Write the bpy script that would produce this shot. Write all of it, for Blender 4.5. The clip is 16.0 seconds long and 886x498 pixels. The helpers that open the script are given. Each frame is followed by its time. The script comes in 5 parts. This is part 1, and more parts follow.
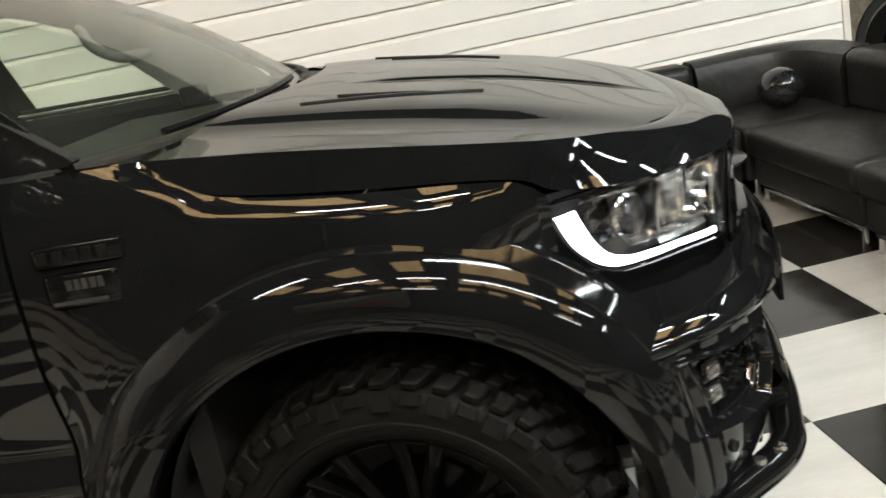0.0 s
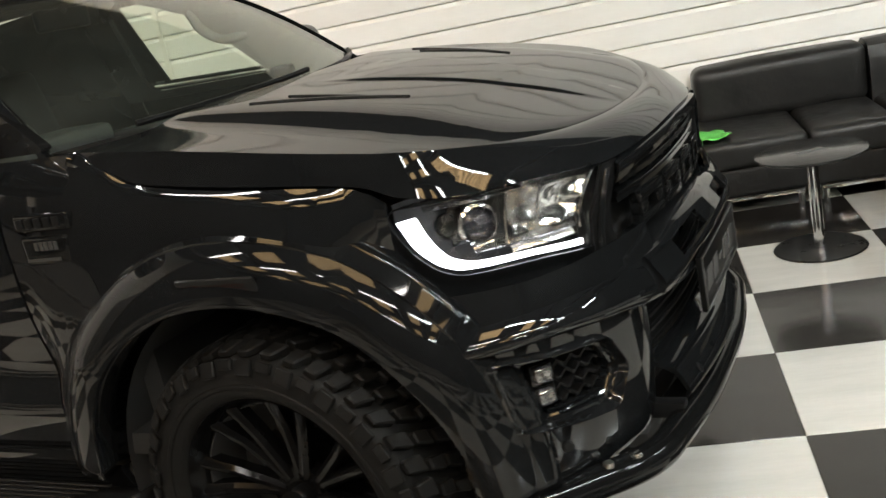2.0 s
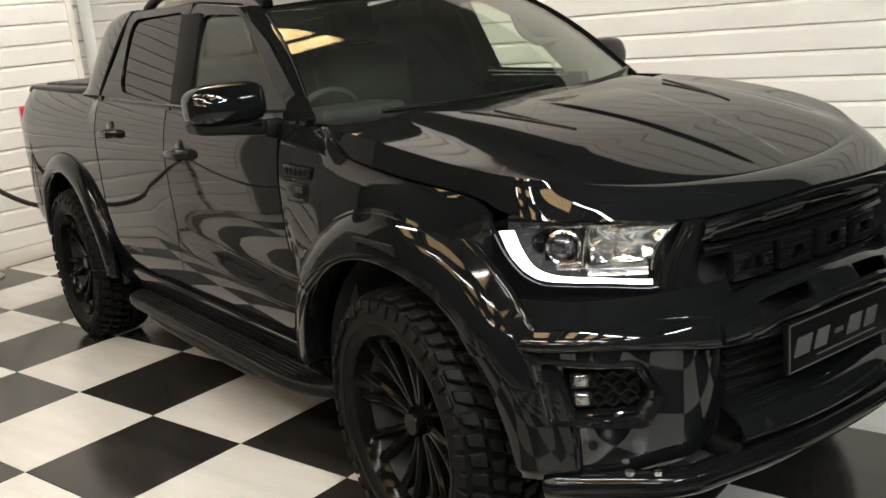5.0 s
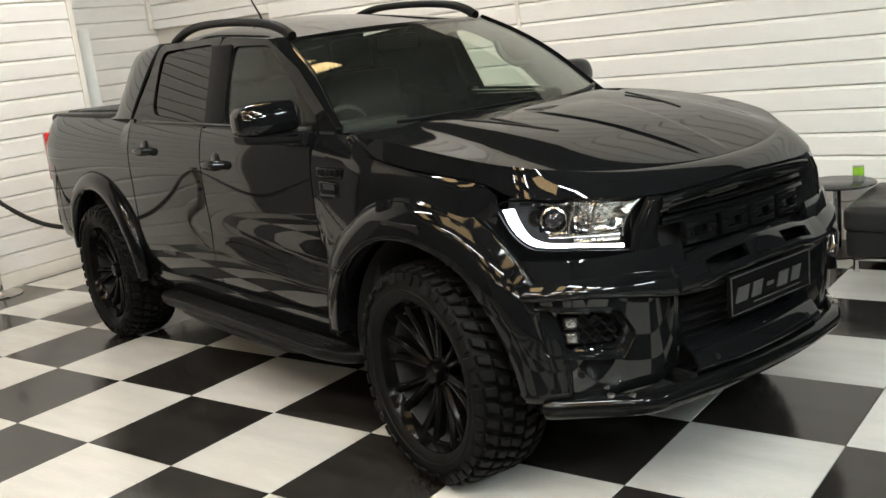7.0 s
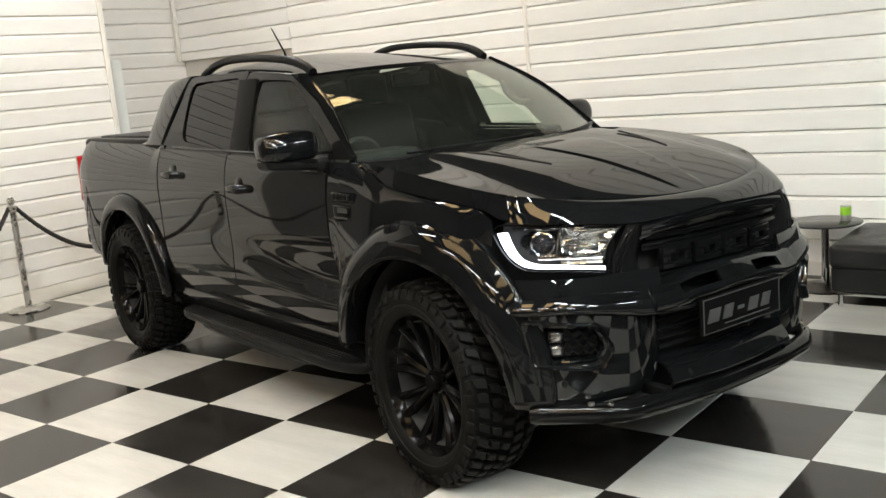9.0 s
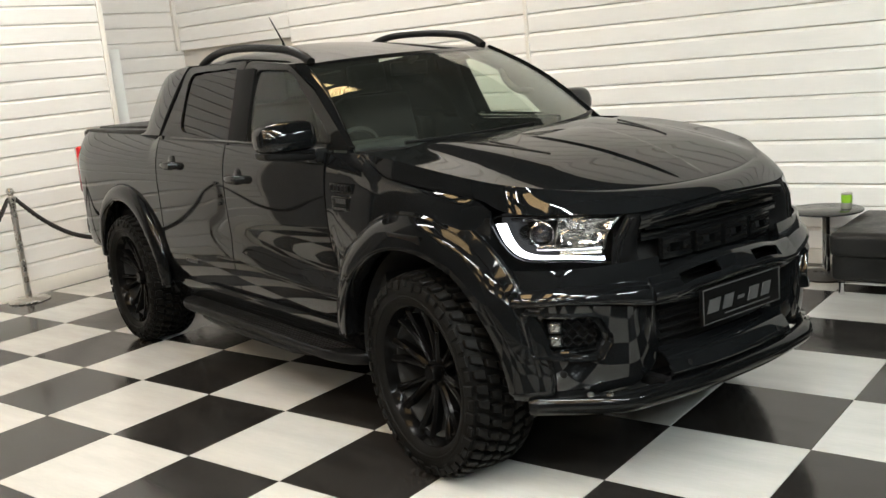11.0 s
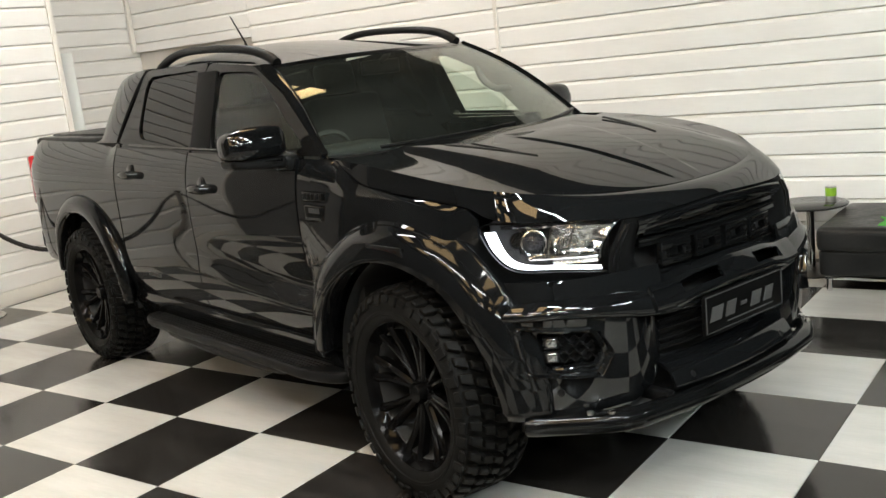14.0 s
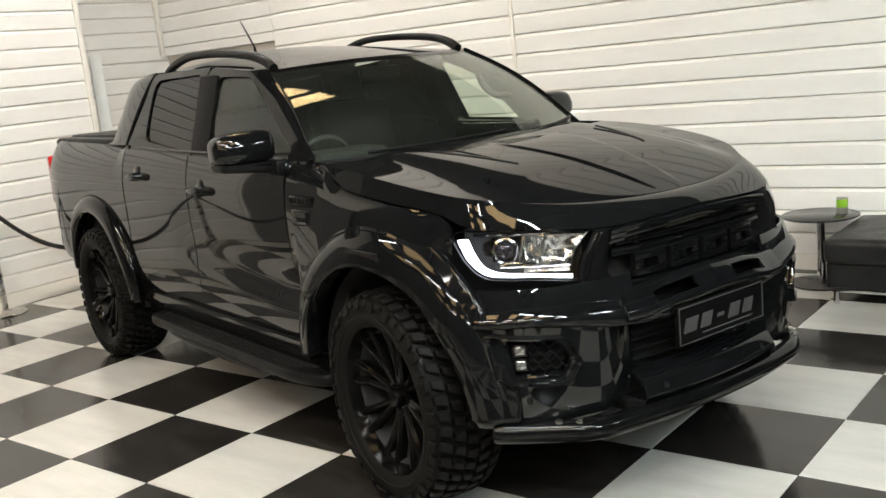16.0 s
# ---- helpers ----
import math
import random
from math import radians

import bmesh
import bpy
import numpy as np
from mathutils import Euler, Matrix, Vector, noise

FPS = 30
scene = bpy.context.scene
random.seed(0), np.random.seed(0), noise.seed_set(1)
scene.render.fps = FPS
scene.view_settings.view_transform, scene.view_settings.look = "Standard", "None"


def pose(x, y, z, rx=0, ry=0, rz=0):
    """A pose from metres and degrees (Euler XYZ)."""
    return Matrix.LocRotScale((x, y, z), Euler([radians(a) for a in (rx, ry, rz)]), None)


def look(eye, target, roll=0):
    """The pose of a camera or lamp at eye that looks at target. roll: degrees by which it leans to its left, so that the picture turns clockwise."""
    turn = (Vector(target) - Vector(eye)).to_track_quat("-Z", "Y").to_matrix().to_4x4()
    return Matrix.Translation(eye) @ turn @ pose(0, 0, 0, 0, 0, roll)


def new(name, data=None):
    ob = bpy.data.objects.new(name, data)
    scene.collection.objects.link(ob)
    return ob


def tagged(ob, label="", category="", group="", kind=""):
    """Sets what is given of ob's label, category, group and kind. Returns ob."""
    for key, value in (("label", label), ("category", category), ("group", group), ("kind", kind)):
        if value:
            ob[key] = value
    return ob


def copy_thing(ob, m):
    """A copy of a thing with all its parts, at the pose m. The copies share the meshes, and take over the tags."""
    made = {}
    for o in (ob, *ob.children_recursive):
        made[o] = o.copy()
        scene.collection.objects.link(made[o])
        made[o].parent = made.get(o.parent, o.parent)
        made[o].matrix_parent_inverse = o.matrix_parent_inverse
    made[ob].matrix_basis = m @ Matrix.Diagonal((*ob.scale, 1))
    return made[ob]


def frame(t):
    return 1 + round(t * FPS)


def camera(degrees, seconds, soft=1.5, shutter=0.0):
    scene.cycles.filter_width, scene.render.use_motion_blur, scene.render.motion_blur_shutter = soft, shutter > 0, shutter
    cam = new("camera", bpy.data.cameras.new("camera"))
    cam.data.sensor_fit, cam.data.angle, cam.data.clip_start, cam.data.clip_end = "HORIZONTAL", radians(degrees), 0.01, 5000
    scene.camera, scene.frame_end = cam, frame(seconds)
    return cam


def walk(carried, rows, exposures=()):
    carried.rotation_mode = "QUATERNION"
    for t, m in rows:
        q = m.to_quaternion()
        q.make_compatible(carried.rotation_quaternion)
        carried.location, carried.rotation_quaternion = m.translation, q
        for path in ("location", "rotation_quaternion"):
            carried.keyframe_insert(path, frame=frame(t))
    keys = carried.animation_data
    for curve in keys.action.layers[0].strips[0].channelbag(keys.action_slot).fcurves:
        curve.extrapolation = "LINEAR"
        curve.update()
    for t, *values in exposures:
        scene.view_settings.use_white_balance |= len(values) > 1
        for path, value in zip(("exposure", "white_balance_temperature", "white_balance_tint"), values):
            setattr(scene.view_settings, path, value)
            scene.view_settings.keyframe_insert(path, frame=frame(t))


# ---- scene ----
cam = camera(49.1, 16.0, 1.5, 0.5)
EXPOSURE = 0.50
PATH = [
    (0, (2.983, -1.329, 1.541), (3.149, 0.583, 0.978), -11.58),
    (0.5, (3.203, -1.380, 1.542), (3.304, 0.532, 0.9785), -12.60),
    (1, (3.415, -1.402, 1.531), (3.404, 0.517, 0.966), -11.12),
    (1.5, (3.649, -1.426, 1.526), (3.383, 0.481, 0.989), -13.17),
    (2, (3.877, -1.505, 1.529), (3.435, 0.368, 0.981), -12.25),
    (2.5, (4.077, -1.485, 1.522), (3.571, 0.380, 1.002), -10.93),
    (3, (4.227, -1.432, 1.540), (3.564, 0.393, 1.061), -5.01),
    (3.5, (4.387, -1.416, 1.549), (3.333, 0.225, 1.104), -4.76),
    (4, (4.543, -1.431, 1.585), (3.293, 0.034, 1.046), -6.20),
    (6.5, (5.082, -2.088, 1.646), (3.850, -0.559, 1.268), -4.90),
    (7, (5.121, -2.248, 1.651), (3.923, -0.707, 1.212), -6.60),
    (7.5, (5.185, -2.343, 1.652), (4.002, -0.783, 1.243), -6.20),
    (8, (5.307, -2.427, 1.657), (4.125, -0.864, 1.257), -5.30),
    (8.5, (5.377, -2.497, 1.660), (4.152, -0.958, 1.297), -5.20),
    (11, (5.377, -2.476, 1.670), (4.150, -0.946, 1.280), -5.50),
    (11.5, (5.370, -2.479, 1.671), (4.139, -0.949, 1.292), -5.40),
    (12, (5.367, -2.476, 1.674), (4.144, -0.941, 1.289), -5.40),
    (12.5, (5.352, -2.447, 1.677), (4.142, -0.909, 1.265), -5.60),
    (13, (5.306, -2.387, 1.676), (4.101, -0.844, 1.266), -5.70),
    (13.5, (5.231, -2.333, 1.685), (4.041, -0.780, 1.269), -5.90),
    (14, (5.169, -2.318, 1.680), (4.001, -0.746, 1.276), -6.60),
    (14.5, (5.185, -2.288, 1.679), (3.993, -0.736, 1.269), -7.40),
    (15, (5.268, -2.259, 1.675), (4.018, -0.750, 1.276), -6.40),
    (15.5, (5.342, -2.228, 1.667), (4.092, -0.718, 1.269), -6.20),
    (16, (5.373, -2.195, 1.668), (4.134, -0.672, 1.281), -6.10),
]
walk(cam, [(t, look(eye, target, roll)) for t, eye, target, roll in PATH],
     [(0, EXPOSURE, 6500, 10), (4, EXPOSURE, 6500, 10), (6.5, EXPOSURE - 0.06, 6300, 8.5), (7.5, EXPOSURE - 0.09, 6260, 8), (8.5, EXPOSURE, 6300, 8.5), (16, EXPOSURE, 6300, 8.5)])

# ---- light ----
world = bpy.data.worlds.new("world")
scene.world = world
world.use_nodes = True
world.node_tree.nodes["Background"].inputs[0].default_value = (0.5, 0.45, 0.4, 1)
world.node_tree.nodes["Background"].inputs[1].default_value = 0.02


# ---- materials ----
def mat(name, base, rough=0.5, metal=0.0, coat=0.0, spec=0.5):
    m = bpy.data.materials.new(name)
    m.use_nodes = True
    b = m.node_tree.nodes["Principled BSDF"]
    b.inputs["Base Color"].default_value = (*base, 1)
    b.inputs["Roughness"].default_value = rough
    b.inputs["Metallic"].default_value = metal
    b.inputs["Coat Weight"].default_value = coat
    b.inputs["Coat Roughness"].default_value = 0.035
    b.inputs["Specular IOR Level"].default_value = spec
    return m


def vary(m, scale, amount, rough_amount=0.0, bump=0.0, bump_scale=60.0, stretch=(1, 1, 1), per_object=0.0):
    """Blotches of tone and gloss at two scales, fine relief, and a tone of its own for each piece."""
    nt = m.node_tree
    b = nt.nodes["Principled BSDF"]
    base = tuple(b.inputs["Base Color"].default_value)
    co = nt.nodes.new("ShaderNodeTexCoord")
    mp = nt.nodes.new("ShaderNodeMapping")
    mp.inputs["Scale"].default_value = stretch
    nt.links.new(co.outputs["Object"], mp.inputs["Vector"])
    info = nt.nodes.new("ShaderNodeObjectInfo")
    off = nt.nodes.new("ShaderNodeVectorMath")
    off.operation = "ADD"
    sc = nt.nodes.new("ShaderNodeMath")
    sc.operation = "MULTIPLY"
    sc.inputs[1].default_value = 37.0
    nt.links.new(info.outputs["Random"], sc.inputs[0])
    nt.links.new(mp.outputs[0], off.inputs[0])
    nt.links.new(sc.outputs[0], off.inputs[1])
    n1 = nt.nodes.new("ShaderNodeTexNoise")
    n1.inputs["Scale"].default_value = scale
    n1.inputs["Detail"].default_value = 5
    n2 = nt.nodes.new("ShaderNodeTexNoise")
    n2.inputs["Scale"].default_value = scale * 7
    n2.inputs["Detail"].default_value = 3
    for n in (n1, n2):
        nt.links.new(off.outputs[0], n.inputs["Vector"])
    mix = nt.nodes.new("ShaderNodeMath")
    mix.operation = "MULTIPLY_ADD"
    mix.inputs[1].default_value = 0.35
    nt.links.new(n2.outputs[0], mix.inputs[0])
    nt.links.new(n1.outputs[0], mix.inputs[2])
    rmp = nt.nodes.new("ShaderNodeMapRange")
    rmp.inputs[1].default_value, rmp.inputs[2].default_value = 0.4, 0.95
    rmp.inputs[3].default_value, rmp.inputs[4].default_value = 1 - amount, 1 + amount
    nt.links.new(mix.outputs[0], rmp.inputs[0])
    per = nt.nodes.new("ShaderNodeMath")
    per.operation = "MULTIPLY_ADD"
    per.inputs[1].default_value, per.inputs[2].default_value = per_object, 1 - per_object / 2
    nt.links.new(info.outputs["Random"], per.inputs[0])
    tone = nt.nodes.new("ShaderNodeMath")
    tone.operation = "MULTIPLY"
    nt.links.new(rmp.outputs[0], tone.inputs[0])
    nt.links.new(per.outputs[0], tone.inputs[1])
    col = nt.nodes.new("ShaderNodeVectorMath")
    col.operation = "SCALE"
    col.inputs[0].default_value = base[:3]
    nt.links.new(tone.outputs[0], col.inputs["Scale"])
    nt.links.new(col.outputs[0], b.inputs["Base Color"])
    if rough_amount:
        rr = nt.nodes.new("ShaderNodeMapRange")
        r0 = b.inputs["Roughness"].default_value
        rr.inputs[1].default_value, rr.inputs[2].default_value = 0.4, 0.95
        rr.inputs[3].default_value, rr.inputs[4].default_value = max(0.01, r0 - rough_amount), r0 + rough_amount
        nt.links.new(mix.outputs[0], rr.inputs[0])
        nt.links.new(rr.outputs[0], b.inputs["Roughness"])
    if bump:
        nb = nt.nodes.new("ShaderNodeTexNoise")
        nb.inputs["Scale"].default_value = bump_scale
        nb.inputs["Detail"].default_value = 4
        nt.links.new(off.outputs[0], nb.inputs["Vector"])
        bp = nt.nodes.new("ShaderNodeBump")
        bp.inputs["Strength"].default_value = bump
        bp.inputs["Distance"].default_value = 0.004
        nt.links.new(nb.outputs[0], bp.inputs["Height"])
        nt.links.new(bp.outputs[0], b.inputs["Normal"])
    return m


def glow(name, color, strength):
    m = bpy.data.materials.new(name)
    m.use_nodes = True
    nt = m.node_tree
    nt.nodes.clear()
    e = nt.nodes.new("ShaderNodeEmission")
    e.inputs[0].default_value, e.inputs[1].default_value = (*color, 1), strength
    nt.links.new(e.outputs[0], nt.nodes.new("ShaderNodeOutputMaterial").inputs[0])
    return m


def pane_glass(name, tint, gloss=0.04, veil=0.0):
    """Thin glass: a tinted see-through pane with a mirror's gloss on top."""
    m = bpy.data.materials.new(name)
    m.use_nodes = True
    nt = m.node_tree
    nt.nodes.clear()
    tr = nt.nodes.new("ShaderNodeBsdfTransparent")
    tr.inputs[0].default_value = (*tint, 1)
    gl = nt.nodes.new("ShaderNodeBsdfGlossy")
    gl.inputs["Roughness"].default_value = 0.01
    fr = nt.nodes.new("ShaderNodeLayerWeight")
    fr.inputs[0].default_value = 0.5
    pw = nt.nodes.new("ShaderNodeMath")
    pw.operation = "POWER"
    pw.inputs[1].default_value = 5.0
    nt.links.new(fr.outputs["Facing"], pw.inputs[0])
    am = nt.nodes.new("ShaderNodeMath")
    am.operation = "MULTIPLY_ADD"
    am.inputs[1].default_value, am.inputs[2].default_value = 0.7, gloss
    nt.links.new(pw.outputs[0], am.inputs[0])
    mx = nt.nodes.new("ShaderNodeMixShader")
    nt.links.new(am.outputs[0], mx.inputs[0])
    nt.links.new(tr.outputs[0], mx.inputs[1])
    nt.links.new(gl.outputs[0], mx.inputs[2])
    # patchy pale green veil painted into the pane in place of reflected haze
    haze = nt.nodes.new("ShaderNodeBsdfDiffuse")
    haze.inputs[0].default_value = (0.70, 0.76, 0.68, 1)
    patch = nt.nodes.new("ShaderNodeTexNoise")
    patch.inputs["Scale"].default_value = 3.0
    share = nt.nodes.new("ShaderNodeMath")
    share.operation = "MULTIPLY"
    share.inputs[1].default_value = veil * 2
    nt.links.new(patch.outputs[0], share.inputs[0])
    over = nt.nodes.new("ShaderNodeMixShader")
    nt.links.new(share.outputs[0], over.inputs[0])
    nt.links.new(mx.outputs[0], over.inputs[1])
    nt.links.new(haze.outputs[0], over.inputs[2])
    nt.links.new(over.outputs[0], nt.nodes.new("ShaderNodeOutputMaterial").inputs[0])
    return m


PAINT = vary(mat("black_paint", (0.0048, 0.0052, 0.0057), 0.4, 0.0, 0.80, 0.0), 3, 0.3)
PAINT_ARCH = vary(mat("gloss_black_flare", (0.0044, 0.0047, 0.0051), 0.055, 0.0, 0.0, 0.21), 8, 0.3, 0.012)
PLASTIC = vary(mat("black_plastic", (0.0060, 0.0060, 0.0062), 0.38, 0, 0, 0.11), 14, 0.3, 0.1, 0.15, 300)
GRILLE_BLACK = vary(mat("gloss_black_grille", (0.0040, 0.0042, 0.0044), 0.10, 0.0, 0.0, 0.20), 8, 0.3, 0.04)
RUBBER = vary(mat("tyre_rubber", (0.0050, 0.0049, 0.0047), 0.5, 0, 0, 0.07), 9, 0.4, 0.12, 0.3, 180)
RIM = vary(mat("black_alloy", (0.0026, 0.0026, 0.0028), 0.13, 0.0, 0.0, 0.06), 10, 0.3, 0.05)
FRAME = vary(mat("black_window_frame", (0.0070, 0.0070, 0.0072), 0.45, 0, 0, 0.035), 10, 0.3, 0.05)
FRAME_GLOSS = vary(mat("gloss_black_frame", (0.0060, 0.0060, 0.0060), 0.08, 0, 0, 0.12), 10, 0.3, 0.03)
LINER = mat("dark_liner", (0.010, 0.010, 0.010), 0.85)
CHROME = vary(mat("chrome", (0.75, 0.75, 0.76), 0.08, 1.0), 12, 0.08, 0.05)
LAMP_CHROME = vary(mat("lamp_reflector", (0.74, 0.73, 0.71), 0.15, 1.0), 30, 0.2, 0.06)
STEEL = vary(mat("brushed_steel", (0.55, 0.53, 0.5), 0.28, 1.0), 12, 0.12, 0.1)
SCREEN_GLASS = pane_glass("windscreen_glass", (0.905, 0.945, 0.90), 0.075, 0.0075)
CLEAR_GLASS = pane_glass("front_side_glass", (0.925, 0.965, 0.93), 0.012)
DARK_GLASS = pane_glass("privacy_glass", (0.02, 0.022, 0.022))
LAMP_GLASS = pane_glass("lamp_cover", (0.93, 0.94, 0.95), 0.03)
RED_GLASS = mat("red_tail_lamp", (0.55, 0.01, 0.015), 0.12, 0, 1.0)
AMBER = mat("dark_amber_reflector", (0.045, 0.006, 0.003), 0.25, 0, 0.1, 0.25)
DRL = glow("running_light", (0.93, 0.94, 1.0), 7.0)
LENS = mat("projector_lens", (0.02, 0.02, 0.025), 0.03, 0, 1.0)
LED_SPOT = vary(mat("fog_lamp_lens", (0.17, 0.17, 0.165), 0.15, 0.7, 1.0), 60, 0.6)
BELT = vary(mat("satin_belt_strip", (0.02, 0.02, 0.02), 0.25, 0, 0, 0.5), 10, 0.2, 0.05)
BADGE_GREY = mat("grey_badge_marks", (0.03, 0.03, 0.03), 0.4, 0.2)
SILVER = mat("silver_lettering", (0.065, 0.065, 0.065), 0.4, 0.2)
PLATE = mat("black_plate", (0.004, 0.004, 0.004), 0.3, 0, 0, 0.05)
CABIN = vary(mat("cabin_trim", (0.032, 0.035, 0.032), 0.6, 0, 0, 0.25), 12, 0.3, 0.1, 0.2, 200)
SEAT = vary(mat("seat_cloth", (0.012, 0.012, 0.0115), 0.8, 0, 0, 0.2), 12, 0.3, 0.05, 0.3, 260)
TRIM_GREY = vary(mat("pale_pillar_trim", (0.16, 0.16, 0.15), 0.7), 12, 0.1)
HEADLINER = mat("dark_headliner", (0.07, 0.068, 0.064), 0.9)
BOARD = vary(mat("white_cladding", (0.835, 0.818, 0.785), 0.38), 1.3, 0.05, 0.08, 0.06, 40, (1, 1, 4), 0.03)
TRIM = vary(mat("white_trim", (0.80, 0.77, 0.71), 0.4), 2, 0.05, 0.05)
PLASTER = vary(mat("pale_plaster", (0.66, 0.62, 0.56), 0.8), 2, 0.08, 0.05, 0.1, 50)
TILE_WHITE = vary(mat("white_marble_tile", (0.53, 0.52, 0.487), 0.15, 0, 0.12, 0.45), 2.2, 0.08, 0.05, 0.02, 6, (1, 5, 1), 0.06)
TILE_BLACK = vary(mat("black_marble_tile", (0.0190, 0.0172, 0.0158), 0.16, 0, 0.0, 0.40), 2.6, 0.45, 0.06, 0.03, 9, (1, 4, 1), 0.22)
GROUT = vary(mat("grey_grout", (0.10, 0.095, 0.09), 0.8), 6, 0.2)
CEILING = vary(mat("dark_roof_deck", (0.014, 0.0135, 0.013), 0.9), 2, 0.2)
TUBE = glow("led_tube", (1.0, 0.968, 0.925), 80.0)
TUBE_COOL = glow("cool_led_tube", (0.915, 1.0, 0.985), 111.0)
SKYLIGHT = glow("rooflight_sheet", (1.0, 0.67, 0.32), 2.4)
nt = SKYLIGHT.node_tree
co = nt.nodes.new("ShaderNodeTexCoord")
rib = nt.nodes.new("ShaderNodeTexWave")
rib.inputs["Scale"].default_value = 3.4
rib.inputs["Distortion"].default_value = 0.6
span = nt.nodes.new("ShaderNodeMapRange")
span.inputs[3].default_value, span.inputs[4].default_value = 1.6, 11.0
nt.links.new(co.outputs["Object"], rib.inputs["Vector"])
nt.links.new(rib.outputs["Fac"], span.inputs[0])
nt.links.new(span.outputs[0], nt.nodes["Emission"].inputs[1])
LEATHER = vary(mat("black_leather", (0.012, 0.0117, 0.0115), 0.40, 0, 0, 0.34), 5, 0.4, 0.14, 0.75, 24)
TABLE_TOP = vary(mat("black_glass_top", (0.02, 0.02, 0.02), 0.2, 0, 0, 0.4), 10, 0.2, 0.05)
BASE_PLATE = vary(mat("black_base_plate", (0.008, 0.008, 0.008), 0.3, 0, 0, 0.25), 10, 0.2, 0.05)
HELMET = vary(mat("black_helmet_shell", (0.008, 0.008, 0.009), 0.25, 0, 0.35), 14, 0.5, 0.1)
VISOR = mat("smoked_visor", (0.012, 0.012, 0.012), 0.05, 0.0, 0.8)
CLOTH = vary(mat("green_microfibre", (0.10, 0.44, 0.08), 0.9), 20, 0.2, 0, 0.5, 220)
CAN_GREEN = mat("lime_can", (0.30, 0.58, 0.04), 0.35)
ALU = mat("can_metal", (0.62, 0.62, 0.58), 0.3, 0.8)
ROPE = vary(mat("black_rope", (0.02, 0.018, 0.017), 0.8), 30, 0.3, 0, 0.5, 200)
GREY_PAINT = vary(mat("grey_car_paint", (0.20, 0.17, 0.13), 0.3, 0.2, 0.6), 4, 0.15, 0.05)


# ---- mesh tools ----
def part(name, bm, material, parent, label="", m=None, smooth=True):
    me = bpy.data.meshes.new(name)
    bmesh.ops.recalc_face_normals(bm, faces=bm.faces)
    bm.to_mesh(me)
    bm.free()
    if smooth:
        me.shade_smooth()
        me.set_sharp_from_angle(angle=radians(38))
    me.materials.append(material)
    ob = new(name, me)
    ob.parent = parent
    if m is not None:
        ob.matrix_basis = m
    if label:
        ob["label"] = label
    return ob


def thing(name, label, category, m=None, group="", kind=""):
    ob = new(name)
    ob.empty_display_size = 0.1
    if m is not None:
        ob.matrix_basis = m
    return tagged(ob, label, category, group, kind)


def box(bm, x0, x1, y0, y1, z0, z1, bevel=0.0, seg=2):
    b = bmesh.new()
    bmesh.ops.create_cube(b, size=1)
    bmesh.ops.scale(b, vec=(x1 - x0, y1 - y0, z1 - z0), verts=b.verts)
    bmesh.ops.translate(b, vec=((x0 + x1) / 2, (y0 + y1) / 2, (z0 + z1) / 2), verts=b.verts)
    if bevel:
        bmesh.ops.bevel(b, geom=b.edges[:], offset=bevel, segments=seg, affect="EDGES", profile=0.6)
    join(bm, b)
    return bm


def join(bm, b, m=None):
    if m is not None:
        bmesh.ops.transform(b, matrix=m, verts=b.verts)
    table = {}
    for v in b.verts:
        table[v] = bm.verts.new(v.co)
    for f in b.faces:
        bm.faces.new([table[v] for v in f.verts])
    b.free()


def boxed(*a, **k):
    return box(bmesh.new(), *a, **k)


def lathe(profile, n=48, axis="Z", closed=False):
    """A turned body from (radius, height) pairs about an axis."""
    bm = bmesh.new()
    rings = []
    for r, h in profile:
        ring = []
        for i in range(n):
            a = 2 * math.pi * i / n
            c, s = r * math.cos(a), r * math.sin(a)
            ring.append(bm.verts.new({"Z": (c, s, h), "Y": (c, h, s), "X": (h, c, s)}[axis]))
        rings.append(ring)
    pairs = list(zip(rings, rings[1:])) + ([(rings[-1], rings[0])] if closed else [])
    for a, b in pairs:
        for i in range(n):
            j = (i + 1) % n
            bm.faces.new((a[i], a[j], b[j], b[i]))
    if not closed:
        for ring in (rings[0], rings[-1]):
            bm.faces.new(ring)
    return bm


def tube(points, r, n=10, caps=True):
    """A round bar along a line of points."""
    bm = bmesh.new()
    pts = [Vector(p) for p in points]
    rings = []
    up0 = None
    for i, p in enumerate(pts):
        d = (pts[min(i + 1, len(pts) - 1)] - pts[max(i - 1, 0)]).normalized()
        if up0 is None:
            up0 = Vector((0, 0, 1)) if abs(d.z) < 0.9 else Vector((1, 0, 0))
        side = d.cross(up0).normalized()
        up0 = side.cross(d).normalized()
        rr = r[i] if isinstance(r, (list, tuple)) else r
        rings.append([bm.verts.new(p + rr * (math.cos(2 * math.pi * k / n) * side + math.sin(2 * math.pi * k / n) * up0)) for k in range(n)])
    for a, b in zip(rings, rings[1:]):
        for k in range(n):
            bm.faces.new((a[k], a[(k + 1) % n], b[(k + 1) % n], b[k]))
    if caps:
        bm.faces.new(rings[0])
        bm.faces.new(rings[-1])
    return bm


